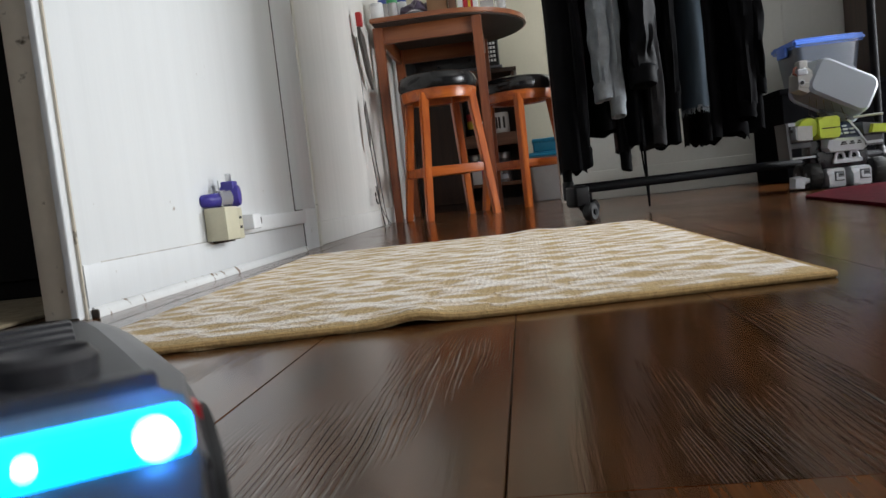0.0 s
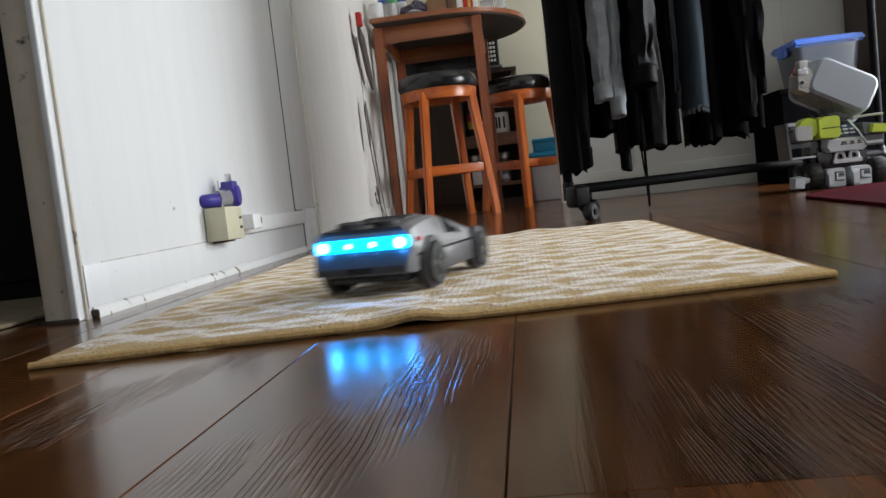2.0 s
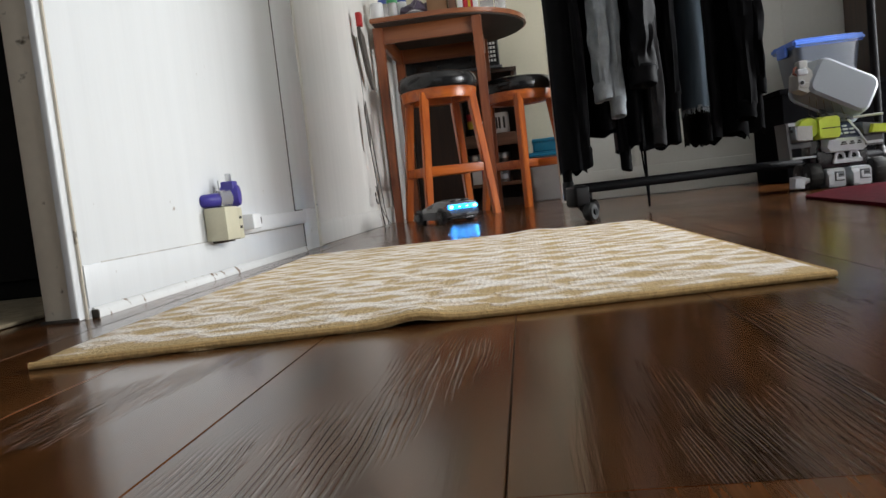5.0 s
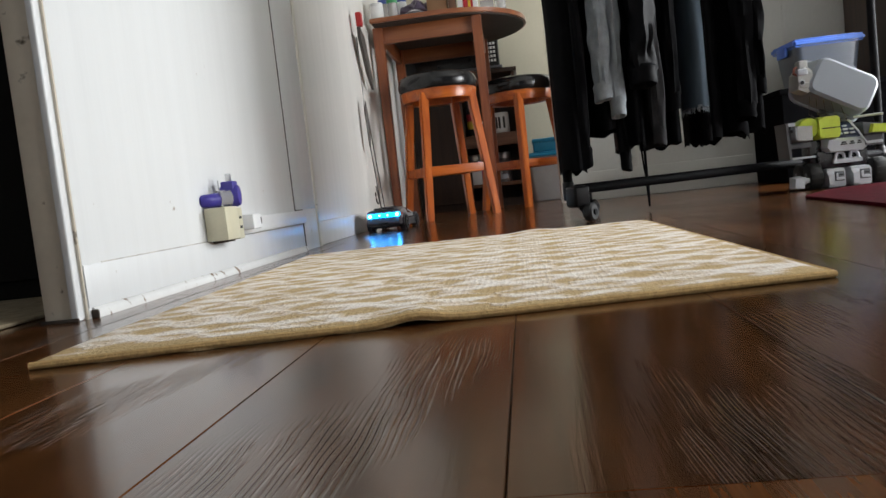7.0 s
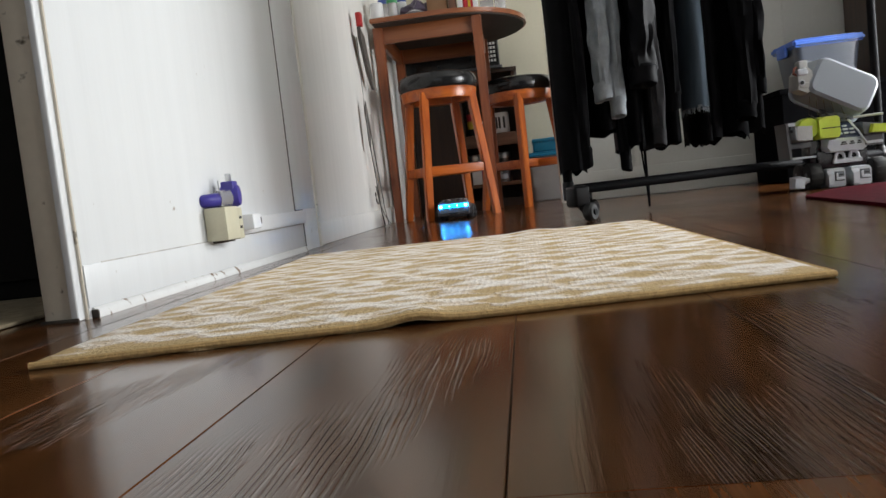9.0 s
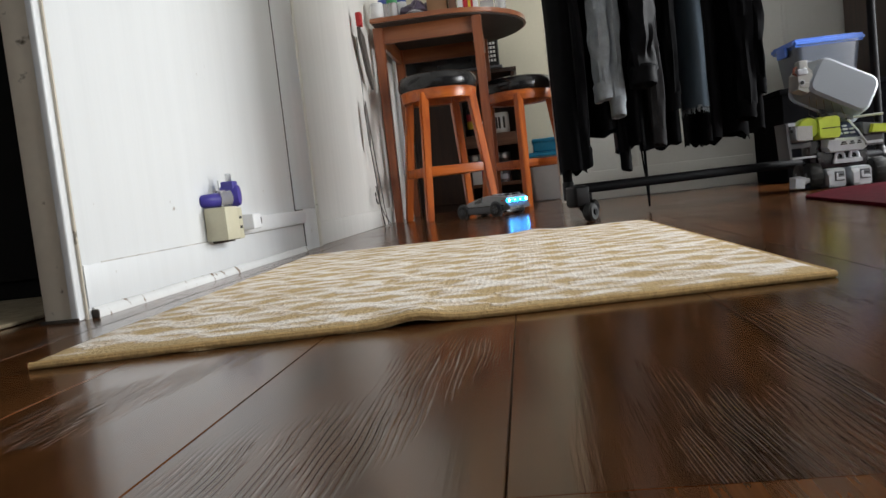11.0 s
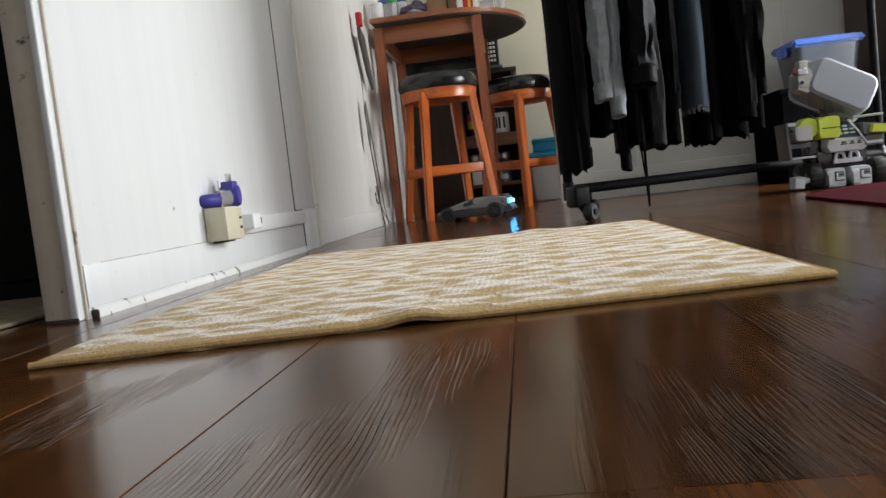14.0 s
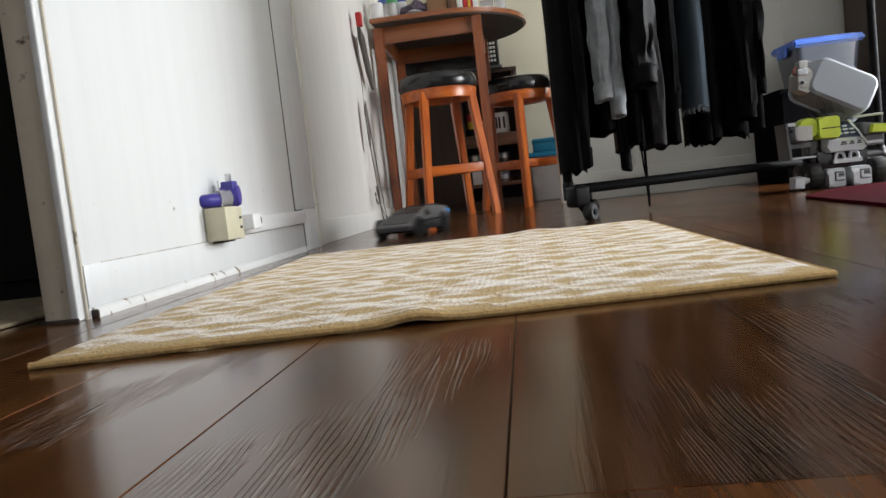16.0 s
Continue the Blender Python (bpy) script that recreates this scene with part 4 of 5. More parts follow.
def build_robot():
    rb = thing("toy_robot", pose(1.120, 2.90, 0), "pale grey toy robot with yellow-green arms on black wheels", "toy robot")
    # running gear
    for x, r in ((-0.100, 0.046), (0.118, 0.046)):
        for y in (-0.035, 0.065):
            wh = part("wheel", lathe([(0, -0.024), (r * 0.6, -0.024), (r * 0.9, -0.022), (r, -0.014), (r, 0.014), (r * 0.9, 0.022), (r * 0.6, 0.024), (0, 0.024)], 26), RUBBER, rb, "black ribbed wheel", pose(x, y, r, 0, 90, 0))
            for k in range(14):
                part("tread", box(r - 0.003, r + 0.0002, -0.0028, 0.0028, -0.020, 0.020, 0.0008, 1, m=pose(0, 0, 0, 0, 0, k * 360 / 14)), RUBBER, wh)
            part("hub", lathe([(0, -0.0255), (0.013, -0.0255), (0.015, -0.022), (0.015, 0.022), (0.013, 0.0255), (0, 0.0255)], 16), ROBOT_GREY, wh)
    for x0, x1 in ((-0.070, -0.008), (0.012, 0.078)):
        ft = part("foot", hull([(-0.080, [(x0 + 0.006, 0.003), (x1 - 0.004, 0.003), (x1, 0.012), (x1, 0.056), (x1 - 0.006, 0.066), (x0 + 0.004, 0.066), (x0, 0.058), (x0, 0.012)]), (0.05, [(x0 + 0.006, 0.003), (x1 - 0.004, 0.003), (x1, 0.012), (x1, 0.062), (x1 - 0.006, 0.074), (x0 + 0.004, 0.074), (x0, 0.064), (x0, 0.012)])]), ROBOT_WHITE, rb, "chunky pale foot block")
        w = x1 - x0
        part("toe_panel", box(x0 + 0.40 * w, x0 + 0.92 * w, -0.085, -0.079, 0.022, 0.056, 0.003), ROBOT_GREY, ft)
        part("toe_bracket", box(x0 + 0.46 * w, x0 + 0.88 * w, -0.090, -0.084, 0.026, 0.036, 0.002), ROBOT_WHITE, ft)
        part("toe_bracket", box(x0 + 0.46 * w, x0 + 0.56 * w, -0.090, -0.084, 0.036, 0.050, 0.002), ROBOT_WHITE, ft)
        part("toe_slot", box(x0 + 0.60 * w, x0 + 0.86 * w, -0.0865, -0.0845, 0.041, 0.046, 0.0006), INK, ft)
        part("toe_cap", hull([(-0.094, [(x0 + 0.02 * w, 0.010), (x0 + 0.30 * w, 0.010), (x0 + 0.30 * w, 0.050), (x0 + 0.02 * w, 0.044)]), (-0.078, [(x0, 0.006), (x0 + 0.36 * w, 0.006), (x0 + 0.36 * w, 0.062), (x0, 0.060)])]), ROBOT_WHITE, ft)
    og = part("outrigger", hull([(-0.085, [(-0.180, 0.012), (-0.148, 0.008), (-0.146, 0.046), (-0.176, 0.044)]), (-0.03, [(-0.182, 0.008), (-0.146, 0.004), (-0.144, 0.052), (-0.180, 0.050)])]), ROBOT_WHITE, rb, "pale side block on the floor")
    part("outrigger_bolt", lathe([(0, 0), (0.013, 0), (0.013, 0.010), (0.009, 0.012), (0.009, 0.022), (0, 0.022)], 8, m=pose(-0.147, -0.065, 0.034, 0, 90, 0)), ROBOT_WHITE, og)
    # hips with two arches
    hips = part("hips", box(-0.085, 0.085, -0.045, 0.055, 0.066, 0.130, 0.006), CAR_TRIM, rb, "dark inner hip block")
    part("hip_plate", hull([(-0.066, [(-0.038, 0.084), (0.058, 0.084), (0.056, 0.096), (-0.036, 0.096)]), (-0.046, [(-0.036, 0.082), (0.056, 0.082), (0.054, 0.100), (-0.034, 0.100)])]), ROBOT_WHITE, hips)
    for x in (-0.014, 0.034):
        arch = [(0.014 * math.cos(a), 0.104 + 0.018 * math.sin(a)) for a in [math.pi * k / 10 for k in range(11)]]
        part("hip_arch", tube([(x + 0.016, -0.056, 0.088)] + [(x + u, -0.056, v) for u, v in arch] + [(x - 0.016, -0.056, 0.088)], 0.006, 8), ROBOT_WHITE, hips, "pale rounded hip arch")
    part("pillar", box(-0.105, -0.062, -0.03, 0.05, 0.07, 0.205, 0.005), CAR_TRIM, rb, "black side pillar")
    # chest
    torso = part("torso", hull([(-0.078, [(-0.050, 0.126), (0.058, 0.126), (0.070, 0.136), (0.068, 0.160), (-0.054, 0.166), (-0.060, 0.142)]), (-0.064, [(-0.056, 0.122), (0.062, 0.122), (0.076, 0.134), (0.072, 0.168), (-0.058, 0.174), (-0.066, 0.142)]), (0.05, [(-0.056, 0.122), (0.062, 0.122), (0.076, 0.134), (0.072, 0.185), (-0.058, 0.190), (-0.066, 0.142)])]), ROBOT_WHITE, rb, "pale angled chest shell")
    for x0, x1 in ((-0.017, 0.005), (0.012, 0.030), (0.037, 0.053)):
        bar = box(x0, x1, -0.0800, -0.0775, 0.1455, 0.1500, 0.0006, 1)
        box(x0 + 0.003, x1 - 0.003, -0.0800, -0.0775, 0.1520, 0.1565, 0.0006, 1, bar)
        part("print_bar", bar, INK, torso)
    deck = part("deck", hull([(-0.066, [(-0.030, 0.170), (0.056, 0.166), (0.052, 0.176), (-0.028, 0.180)]), (0.0, [(-0.018, 0.18), (0.050, 0.18), (0.046, 0.228), (-0.014, 0.228)]), (0.04, [(-0.018, 0.18), (0.050, 0.18), (0.046, 0.228), (-0.014, 0.228)])]), ROBOT_NAVY, rb, "navy control deck")
    for r, (y, z) in enumerate(((-0.058, 0.186), (-0.040, 0.199), (-0.022, 0.212))):
        for c in range(3 - r // 2):
            x = -0.016 + c * 0.021 + 0.004 * r
            part("button", box(x, x + 0.015, y - 0.004, y + 0.004, z - 0.004, z + 0.003, 0.001, 1), ROBOT_WHITE, deck)
    part("strut", tube([(0.015, -0.075, 0.230), (0.040, -0.085, 0.190), (0.069, -0.085, 0.142)], 0.0032, 8), ROBOT_WHITE, rb)
    # near arm: two rounded lobes, a gripper and an open frame
    arm = part("arm", hull([(-0.105, [(-0.090, 0.176), (-0.030, 0.174), (-0.024, 0.184), (-0.024, 0.240), (-0.032, 0.248), (-0.078, 0.247), (-0.090, 0.236)]), (-0.045, [(-0.094, 0.172), (-0.028, 0.170), (-0.020, 0.182), (-0.020, 0.244), (-0.030, 0.252), (-0.080, 0.251), (-0.094, 0.240)])]), ROBOT_GREEN, rb, "yellow-green arm shell")
    part("arm_seam", box(-0.088, -0.023, -0.1065, -0.1045, 0.207, 0.210, 0.0005, 1), INK, arm)
    part("arm_step", box(-0.094, -0.086, -0.1075, -0.05, 0.180, 0.244, 0.002), ROBOT_GREEN, arm)
    part("elbow", lathe([(0, -0.03), (0.032, -0.03), (0.036, -0.024), (0.036, 0.024), (0.032, 0.03), (0, 0.03)], 24, m=pose(-0.122, -0.062, 0.216, 90, 0, 0)), ROBOT_GREEN, rb, "round yellow-green elbow")
    gr = part("gripper", hull([(-0.118, [(-0.172, 0.176), (-0.122, 0.174), (-0.120, 0.222), (-0.170, 0.226)]), (-0.06, [(-0.174, 0.172), (-0.120, 0.170), (-0.118, 0.226), (-0.172, 0.230)])]), ROBOT_TAN, rb, "pale blocky gripper")
    part("gripper_lip", box(-0.176, -0.170, -0.115, -0.062, 0.180, 0.222, 0.002), ROBOT_WHITE, gr)
    fr = part("side_frame", hull([(-0.090, [(-0.192, 0.112), (-0.184, 0.112), (-0.190, 0.240), (-0.199, 0.240)]), (0.03, [(-0.192, 0.112), (-0.184, 0.112), (-0.190, 0.240), (-0.199, 0.240)])]), ROBOT_GREY, rb, "open grey side frame")
    part("side_frame_bar", box(-0.196, -0.165, -0.088, -0.078, 0.228, 0.240, 0.002), ROBOT_WHITE, fr)
    part("side_frame_bar", box(-0.192, -0.168, -0.091, -0.078, 0.206, 0.216, 0.002), INK, fr)
    part("side_frame_bar", box(-0.186, -0.112, -0.075, -0.065, 0.150, 0.168, 0.003), ROBOT_GREY, fr)
    part("side_frame_bar", box(-0.186, -0.100, -0.078, -0.064, 0.112, 0.119, 0.002), ROBOT_WHITE, fr)
    # far arm
    ff = part("far_frame", hull([(-0.080, [(0.064, 0.136), (0.120, 0.134), (0.122, 0.206), (0.060, 0.216)]), (0.02, [(0.064, 0.136), (0.124, 0.134), (0.126, 0.212), (0.060, 0.220)])]), ROBOT_GREY, rb, "grey shoulder box")
    part("far_frame_rail", box(0.058, 0.124, -0.086, -0.078, 0.168, 0.176, 0.002), INK, ff)
    part("far_frame_rail", box(0.070, 0.120, -0.086, -0.078, 0.140, 0.150, 0.002), ROBOT_WHITE, ff)
    part("far_arm", hull([(-0.105, [(0.078, 0.178), (0.180, 0.172), (0.182, 0.196), (0.086, 0.206)]), (-0.055, [(0.076, 0.176), (0.184, 0.170), (0.186, 0.200), (0.084, 0.208)])]), ROBOT_GREEN, rb, "yellow-green arm shell")
    part("rod", tube([(0.030, -0.08, 0.236), (0.120, -0.10, 0.238)], 0.0040, 8), ROBOT_TAN, rb)
    # neck, head and loose wires
    part("neck", tube([(-0.010, 0.02, 0.225), (-0.030, 0.01, 0.28), (-0.050, 0.0, 0.33), (-0.085, -0.01, 0.37)], 0.020, 12), ROBOT_GREY, rb)
    part("collar", box(-0.045, 0.035, -0.045, 0.02, 0.236, 0.262, 0.008, 3), ROBOT_GREY, rb)
    head = part("head", hull([(-0.095, [(-0.148, 0.352), (-0.120, 0.338), (-0.100, 0.348), (-0.098, 0.400), (-0.122, 0.418), (-0.146, 0.394)]), (-0.075, [(-0.158, 0.350), (-0.122, 0.332), (-0.092, 0.344), (-0.090, 0.412), (-0.118, 0.436), (-0.156, 0.400)]), (-0.02, [(-0.156, 0.352), (-0.120, 0.334), (-0.088, 0.346), (-0.086, 0.418), (-0.116, 0.444), (-0.152, 0.404)])]), ROBOT_TAN, rb, "small off-white head")
    part("eye", lathe([(0, 0), (0.011, 0), (0.011, 0.005), (0.008, 0.006), (0, 0.006)], 18, m=pose(-0.136, -0.094, 0.373, 90, 0, 0)), ROBOT_WHITE, head, "pale eye ring")
    part("pupil", lathe([(0, 0), (0.007, 0), (0.006, 0.003), (0, 0.003)], 14, m=pose(-0.136, -0.0998, 0.373, 90, 0, 0)), INK, head, "round dark pupil")
    part("jaw", box(-0.160, -0.104, -0.098, -0.04, 0.330, 0.352, 0.008, 3, m=pose(-0.02, 0, 0.01, 0, 6, 0)), ROBOT_TAN, head)
    part("brow", box(-0.150, -0.116, -0.105, -0.05, 0.398, 0.420, 0.006, 3), ROBOT_WHITE, head)
    part("crest", box(-0.138, -0.108, -0.085, -0.04, 0.420, 0.450, 0.006, 3), ROBOT_TAN, head)
    part("cheek_cable", tube([(-0.146, -0.090, 0.400), (-0.158, -0.085, 0.408), (-0.150, -0.07, 0.425), (-0.135, -0.06, 0.432)], 0.0045, 8), RED_LEAD, head, "reddish lead at the temple")
    for k in range(5):
        x = -0.095 + 0.018 * k
        part("wire", tube([(x, -0.05, 0.345), (x + 0.006 * (k - 3), -0.085, 0.30), (x + 0.010 * k - 0.02, -0.08, 0.262), (-0.05 + 0.018 * k, -0.05, 0.225)], 0.0016, 6), COPPER, rb)
    return rb


build_robot()


def tub_shell(w, d, h, wall, r, flare=0.9):
    """An open rounded tub: outer skin, rolled rim and inner skin."""
    bm = bmesh.new()

    def ring(sx, sy, rad, z):
        out = []
        for cx, cy, a0 in ((1, 1, 0), (-1, 1, 90), (-1, -1, 180), (1, -1, 270)):
            for k in range(6):
                a = radians(a0 + 18 * k)
                out.append(bm.verts.new((cx * (sx / 2 - rad) + rad * math.cos(a), cy * (sy / 2 - rad) + rad * math.sin(a), z)))
        return out

    rings = [ring(w * flare - 0.02, d * flare - 0.02, r * 0.7, 0), ring(w * flare, d * flare, r, 0.010), ring(w, d, r, h - 0.012), ring(w + 0.012, d + 0.012, r, h - 0.010), ring(w + 0.012, d + 0.012, r, h), ring(w - wall * 2, d - wall * 2, r, h), ring(w * flare - wall * 2, d * flare - wall * 2, r, 0.013), ring(w * flare - 0.024, d * flare - 0.024, r * 0.7, 0.004)]
    for p, q in zip(rings, rings[1:]):
        k = len(p)
        for i in range(k):
            bm.faces.new((p[i], p[(i + 1) % k], q[(i + 1) % k], q[i]))
    bm.faces.new(rings[0])
    bm.faces.new(rings[-1])
    return bm


tilted = pose(1.122, 2.80, 0.352, 0, 0, 0) @ pose(0, 0, 0, 0, 29, 0) @ pose(0, 0, 0, -97, 0, 0)
solid("plastic_bin", tub_shell(0.245, 0.150, 0.13, 0.004, 0.035), FROSTED, "frosted plastic bin tipped on its side over the robot", "bin", m=tilted)

crate = thing("storage_crate", pose(1.44, 3.88, 0), "black fabric storage crate, its shade deepened in the colour", "crate")
part("body", box(-0.25, 0.28, -0.22, 0.24, 0, 0.415, 0.012, 3), DARK_BOX, crate)
part("lid", box(-0.26, 0.29, -0.23, 0.25, 0.40, 0.427, 0.008, 3), DARK_BOX, crate)


def build_tub(m, w, d, h, lid, name, label, shell=CLEAR_TUB):
    tb = thing(name, m, label, "storage box")
    part("tub", tub_shell(w, d, h, 0.004, 0.03, 0.86), shell, tb, "cloudy see-through tub")
    lidpart = part("lid", prism([(-w / 2 - 0.014, -d / 2 - 0.014), (w / 2 + 0.014, -d / 2 - 0.014), (w / 2 + 0.014, d / 2 + 0.014), (-w / 2 - 0.014, d / 2 + 0.014)], h - 0.014, h + 0.020, 0.010, 3), lid, tb, "coloured snap-on lid")
    part("lid_panel", box(-w / 2 + 0.02, w / 2 - 0.02, -d / 2 + 0.02, d / 2 - 0.02, h + 0.018, h + 0.026, 0.003), lid, lidpart)
    for s in (-1, 1):
        part("handle", box(s * (w / 2 + 0.014) - 0.008, s * (w / 2 + 0.014) + 0.008, -0.05, 0.05, h - 0.045, h + 0.004, 0.005), lid, lidpart)
    part("content", box(-w * 0.33, w * 0.33, -d * 0.3, d * 0.3, 0.012, h * 0.62, 0.02, 3), ROBOT_GREY, tb, "dim jumble inside")
    return tb


build_tub(pose(1.436, 3.87, 0.427, 0, 0, 3), 0.295, 0.26, 0.20, BLUE_LID, "storage_box", "cloudy grey-blue plastic storage box with a blue lid", SMOKY_TUB)

solid("folded_cloth", box(1.335, 1.535, 3.78, 3.96, 0.434, 0.56, 0.03, 3), ROBOT_NAVY, "dark folded cloth inside the storage box", "cloth")

# dark strip at the right edge, extended out of view to shade the back wall
wardrobe = thing("wardrobe", pose(0, 0, 0), "tall dark block at the right edge, brought forward to shade the back wall", "wardrobe")
part("body", box(1.73, 2.2, 3.60, 4.27, 0.0, 2.0, 0.006), CABINET_WOOD, wardrobe)
part("door", box(1.735, 1.960, 3.58, 3.598, 0.06, 1.97, 0.004), CABINET_WOOD, wardrobe)
part("door", box(1.967, 2.195, 3.58, 3.598, 0.06, 1.97, 0.004), CABINET_WOOD, wardrobe)

# ---- wall fittings ----
BEIGE_PLASTIC = material("aged_beige_plastic", (0.52, 0.49, 0.36), 0.45, vary=0.06, scale=20, bump=0.05)
WHITE_PLASTIC = material("white_plastic", (0.72, 0.73, 0.74), 0.35, vary=0.03, scale=20, bump=0.03)
INDIGO = material("indigo_plastic", (0.045, 0.035, 0.27), 0.35, vary=0.08, scale=30, bump=0.03)
SILVER = material("bright_pin_metal", (0.6, 0.6, 0.6), 0.3, metal=1.0, vary=0.05, bump=0)
CLEAR = material("clear_plastic", (0.75, 0.75, 0.78), 0.12, vary=0.02, bump=0, transmission=0.7)
GREY_DARK = material("dark_grey_brown", (0.05, 0.042, 0.034), 0.9, vary=0.3, scale=60, bump=0.4)

jb = thing("outlet_box", pose(LEFT, -0.055, 0), "aged beige surface-mounted outlet box on the white wall", "outlet box")
part("body", box(0.002, 0.052, 1.690, 1.765, 0.086, 0.160, 0.003), BEIGE_PLASTIC, jb)
part("cover_plate", box(0.004, 0.050, 1.765, 1.795, 0.084, 0.156, 0.002), BEIGE_PLASTIC, jb)
part("base_plate", box(0.002, 0.030, 1.72, 1.785, 0.080, 0.087, 0.001), GREY_DARK, jb)
for z in (0.108, 0.13):
    part("socket", box(0.046, 0.0515, 1.773, 1.785, z, z + 0.006, 0.0005), INK, jb)

rw = thing("cable_raceway", pose(LEFT, 0, 0), "white plastic cable raceway along the wall", "cable duct")
part("channel", box(0.0, 0.014, 1.745, 2.378, 0.089, 0.130, 0.002), WHITE_PLASTIC, rw)
part("cover", box(0.0142, 0.017, 1.75, 2.374, 0.092, 0.127, 0.001), WHITE_PLASTIC, rw)
ad = thing("usb_charger", pose(LEFT, -0.045, 0), "small white plug-in charger on the raceway", "charger")
part("body", box(0.010, 0.052, 1.850, 1.905, 0.100, 0.138, 0.005, 3), WHITE_PLASTIC, ad)
part("port", box(0.045, 0.0525, 1.900, 1.9065, 0.112, 0.128, 0.001), GREY_DARK, ad)
part("face", box(0.012, 0.050, 1.905, 1.915, 0.103, 0.135, 0.003), WHITE_PLASTIC, ad)


def build_plug_upright():
    p = thing("plug_adapter", pose(LEFT + 0.036, 1.722, 0.160), "indigo plug adapter standing with its pins up", "plug", "plug adapters on the box")
    b = part("body", lathe([(0, 0), (0.022, 0.0), (0.026, 0.006), (0.026, 0.034), (0.022, 0.042), (0, 0.042)], 24, m=pose(0, 0, 0.024, 0, 90, 10) @ pose(0, 0, -0.022)), INDIGO, p)
    part("neck", box(-0.015, 0.015, -0.020, 0.010, 0.030, 0.058, 0.004, 3), INDIGO, p)
    part("label", box(-0.012, 0.012, 0.020, 0.0275, 0.016, 0.034, 0.001), BEIGE_PLASTIC, b, "worn gold sticker")
    for y in (-0.013, 0.003):
        part("pin", box(-0.004, 0.004, y - 0.001, y + 0.0015, 0.056, 0.076, 0.0006), SILVER, p, "flat metal pin")


build_plug_upright()


def build_plug_lying():
    p = thing("plug_adapter", pose(LEFT + 0.022, 1.662, 0.160, 0, 0, -38), "indigo and clear plug adapter lying on its side", "plug", "plug adapters on the box")
    part("body", lathe([(0, -0.042), (0.009, -0.040), (0.014, -0.032), (0.016, -0.010), (0.016, 0.008), (0, 0.008)], 20, m=pose(0, 0, 0.017, -90, 0, 0)), INDIGO, p)
    part("collar", lathe([(0.010, 0.006), (0.019, 0.006), (0.019, 0.034), (0.012, 0.040), (0.010, 0.006)][:-1], 20, m=pose(0, 0, 0.019, -90, 0, 0)), CLEAR, p, "clear ribbed collar")
    part("pin", tube([(0, 0.012, 0.030), (0, 0.012, 0.060)], 0.0015, 6), SILVER, p)


build_plug_lying()
solid("shoe_end_dark", box(LEFT + 0.0005, LEFT + 0.013, 1.1555, 1.1598, 0, 0.014, 0.002), GREY_DARK, "dark end of the shoe moulding", "trim", "structure")
solid("casing_grime", box(-0.777, -0.713, 1.124, 1.1275, 0.0, 0.006, 0.001), GREY_DARK, "dark scuffed foot of the casing", "trim", "structure")

# thin things on the far wall
CABLE = material("grey_cable", (0.075, 0.066, 0.06), 0.5, vary=0.1, bump=0)
RED_PLASTIC = material("red_plastic", (0.42, 0.02, 0.02), 0.4, vary=0.08, bump=0)
cb = thing("hanging_cable", pose(LEFT, 0, 0), "thin grey cables hanging down the wall in a loop", "cable")
part("strand", tube([(0.006, 3.60, 0.90), (0.007, 3.59, 0.70), (0.008, 3.575, 0.55), (0.009, 3.60, 0.40), (0.010, 3.64, 0.28), (0.012, 3.66, 0.16), (0.014, 3.68, 0.07), (0.020, 3.70, 0.004)], 0.0030, 8), CABLE, cb)
part("strand", tube([(0.006, 3.63, 0.60), (0.008, 3.66, 0.48), (0.010, 3.69, 0.34), (0.012, 3.73, 0.22), (0.014, 3.76, 0.10), (0.020, 3.80, 0.004)], 0.0026, 8), CABLE, cb)
part("strand", tube([(0.010, 3.62, 0.20), (0.012, 3.66, 0.12), (0.014, 3.74, 0.06), (0.020, 3.86, 0.004)], 0.0024, 8), CABLE, cb)
part("loop", tube([(0.012, 3.625 + 0.040 * math.sin(a), 0.155 + 0.040 * math.cos(a)) for a in [2 * math.pi * k / 16 for k in range(14)]], 0.0035, 8), CABLE, cb)
# flattened dark lump, added for a blurred dark smudge on the wall
part("wall_smudge", lathe([(0, -0.13), (0.012, -0.10), (0.020, -0.03), (0.018, 0.05), (0.008, 0.10), (0, 0.12)], 16, m=pose(0.012, 3.595, 0.49) @ Matrix.Diagonal((0.35, 1.2, 1, 1))), CABLE, cb, "dark lump drawn for a blurred smudge on the wall")
fs = thing("wall_brush", pose(LEFT + 0.012, 3.72, 0), "dark bristled brush with a red handle hung on the wall", "brush")
part("handle", box(-0.006, 0.02, -0.10, -0.055, 0.955, 1.02, 0.006), RED_PLASTIC, fs, "red plastic handle")
part("head", hull([(-0.095, [(-0.005, 0.90), (0.010, 0.90), (0.010, 0.952), (-0.005, 0.952)]), (0.0, [(-0.005, 0.755), (0.010, 0.755), (0.010, 0.92), (-0.005, 0.92)]), (0.10, [(-0.005, 0.68), (0.008, 0.68), (0.008, 0.74), (-0.005, 0.74)])]), CABLE, fs)
solid("wall_pipe_cover", box(LEFT - 0.01, LEFT + 0.02, 4.20, 4.26, 0, 1.02, 0.006), TRIM_PAINT, "cream painted pipe cover on the wall", "trim", "structure")
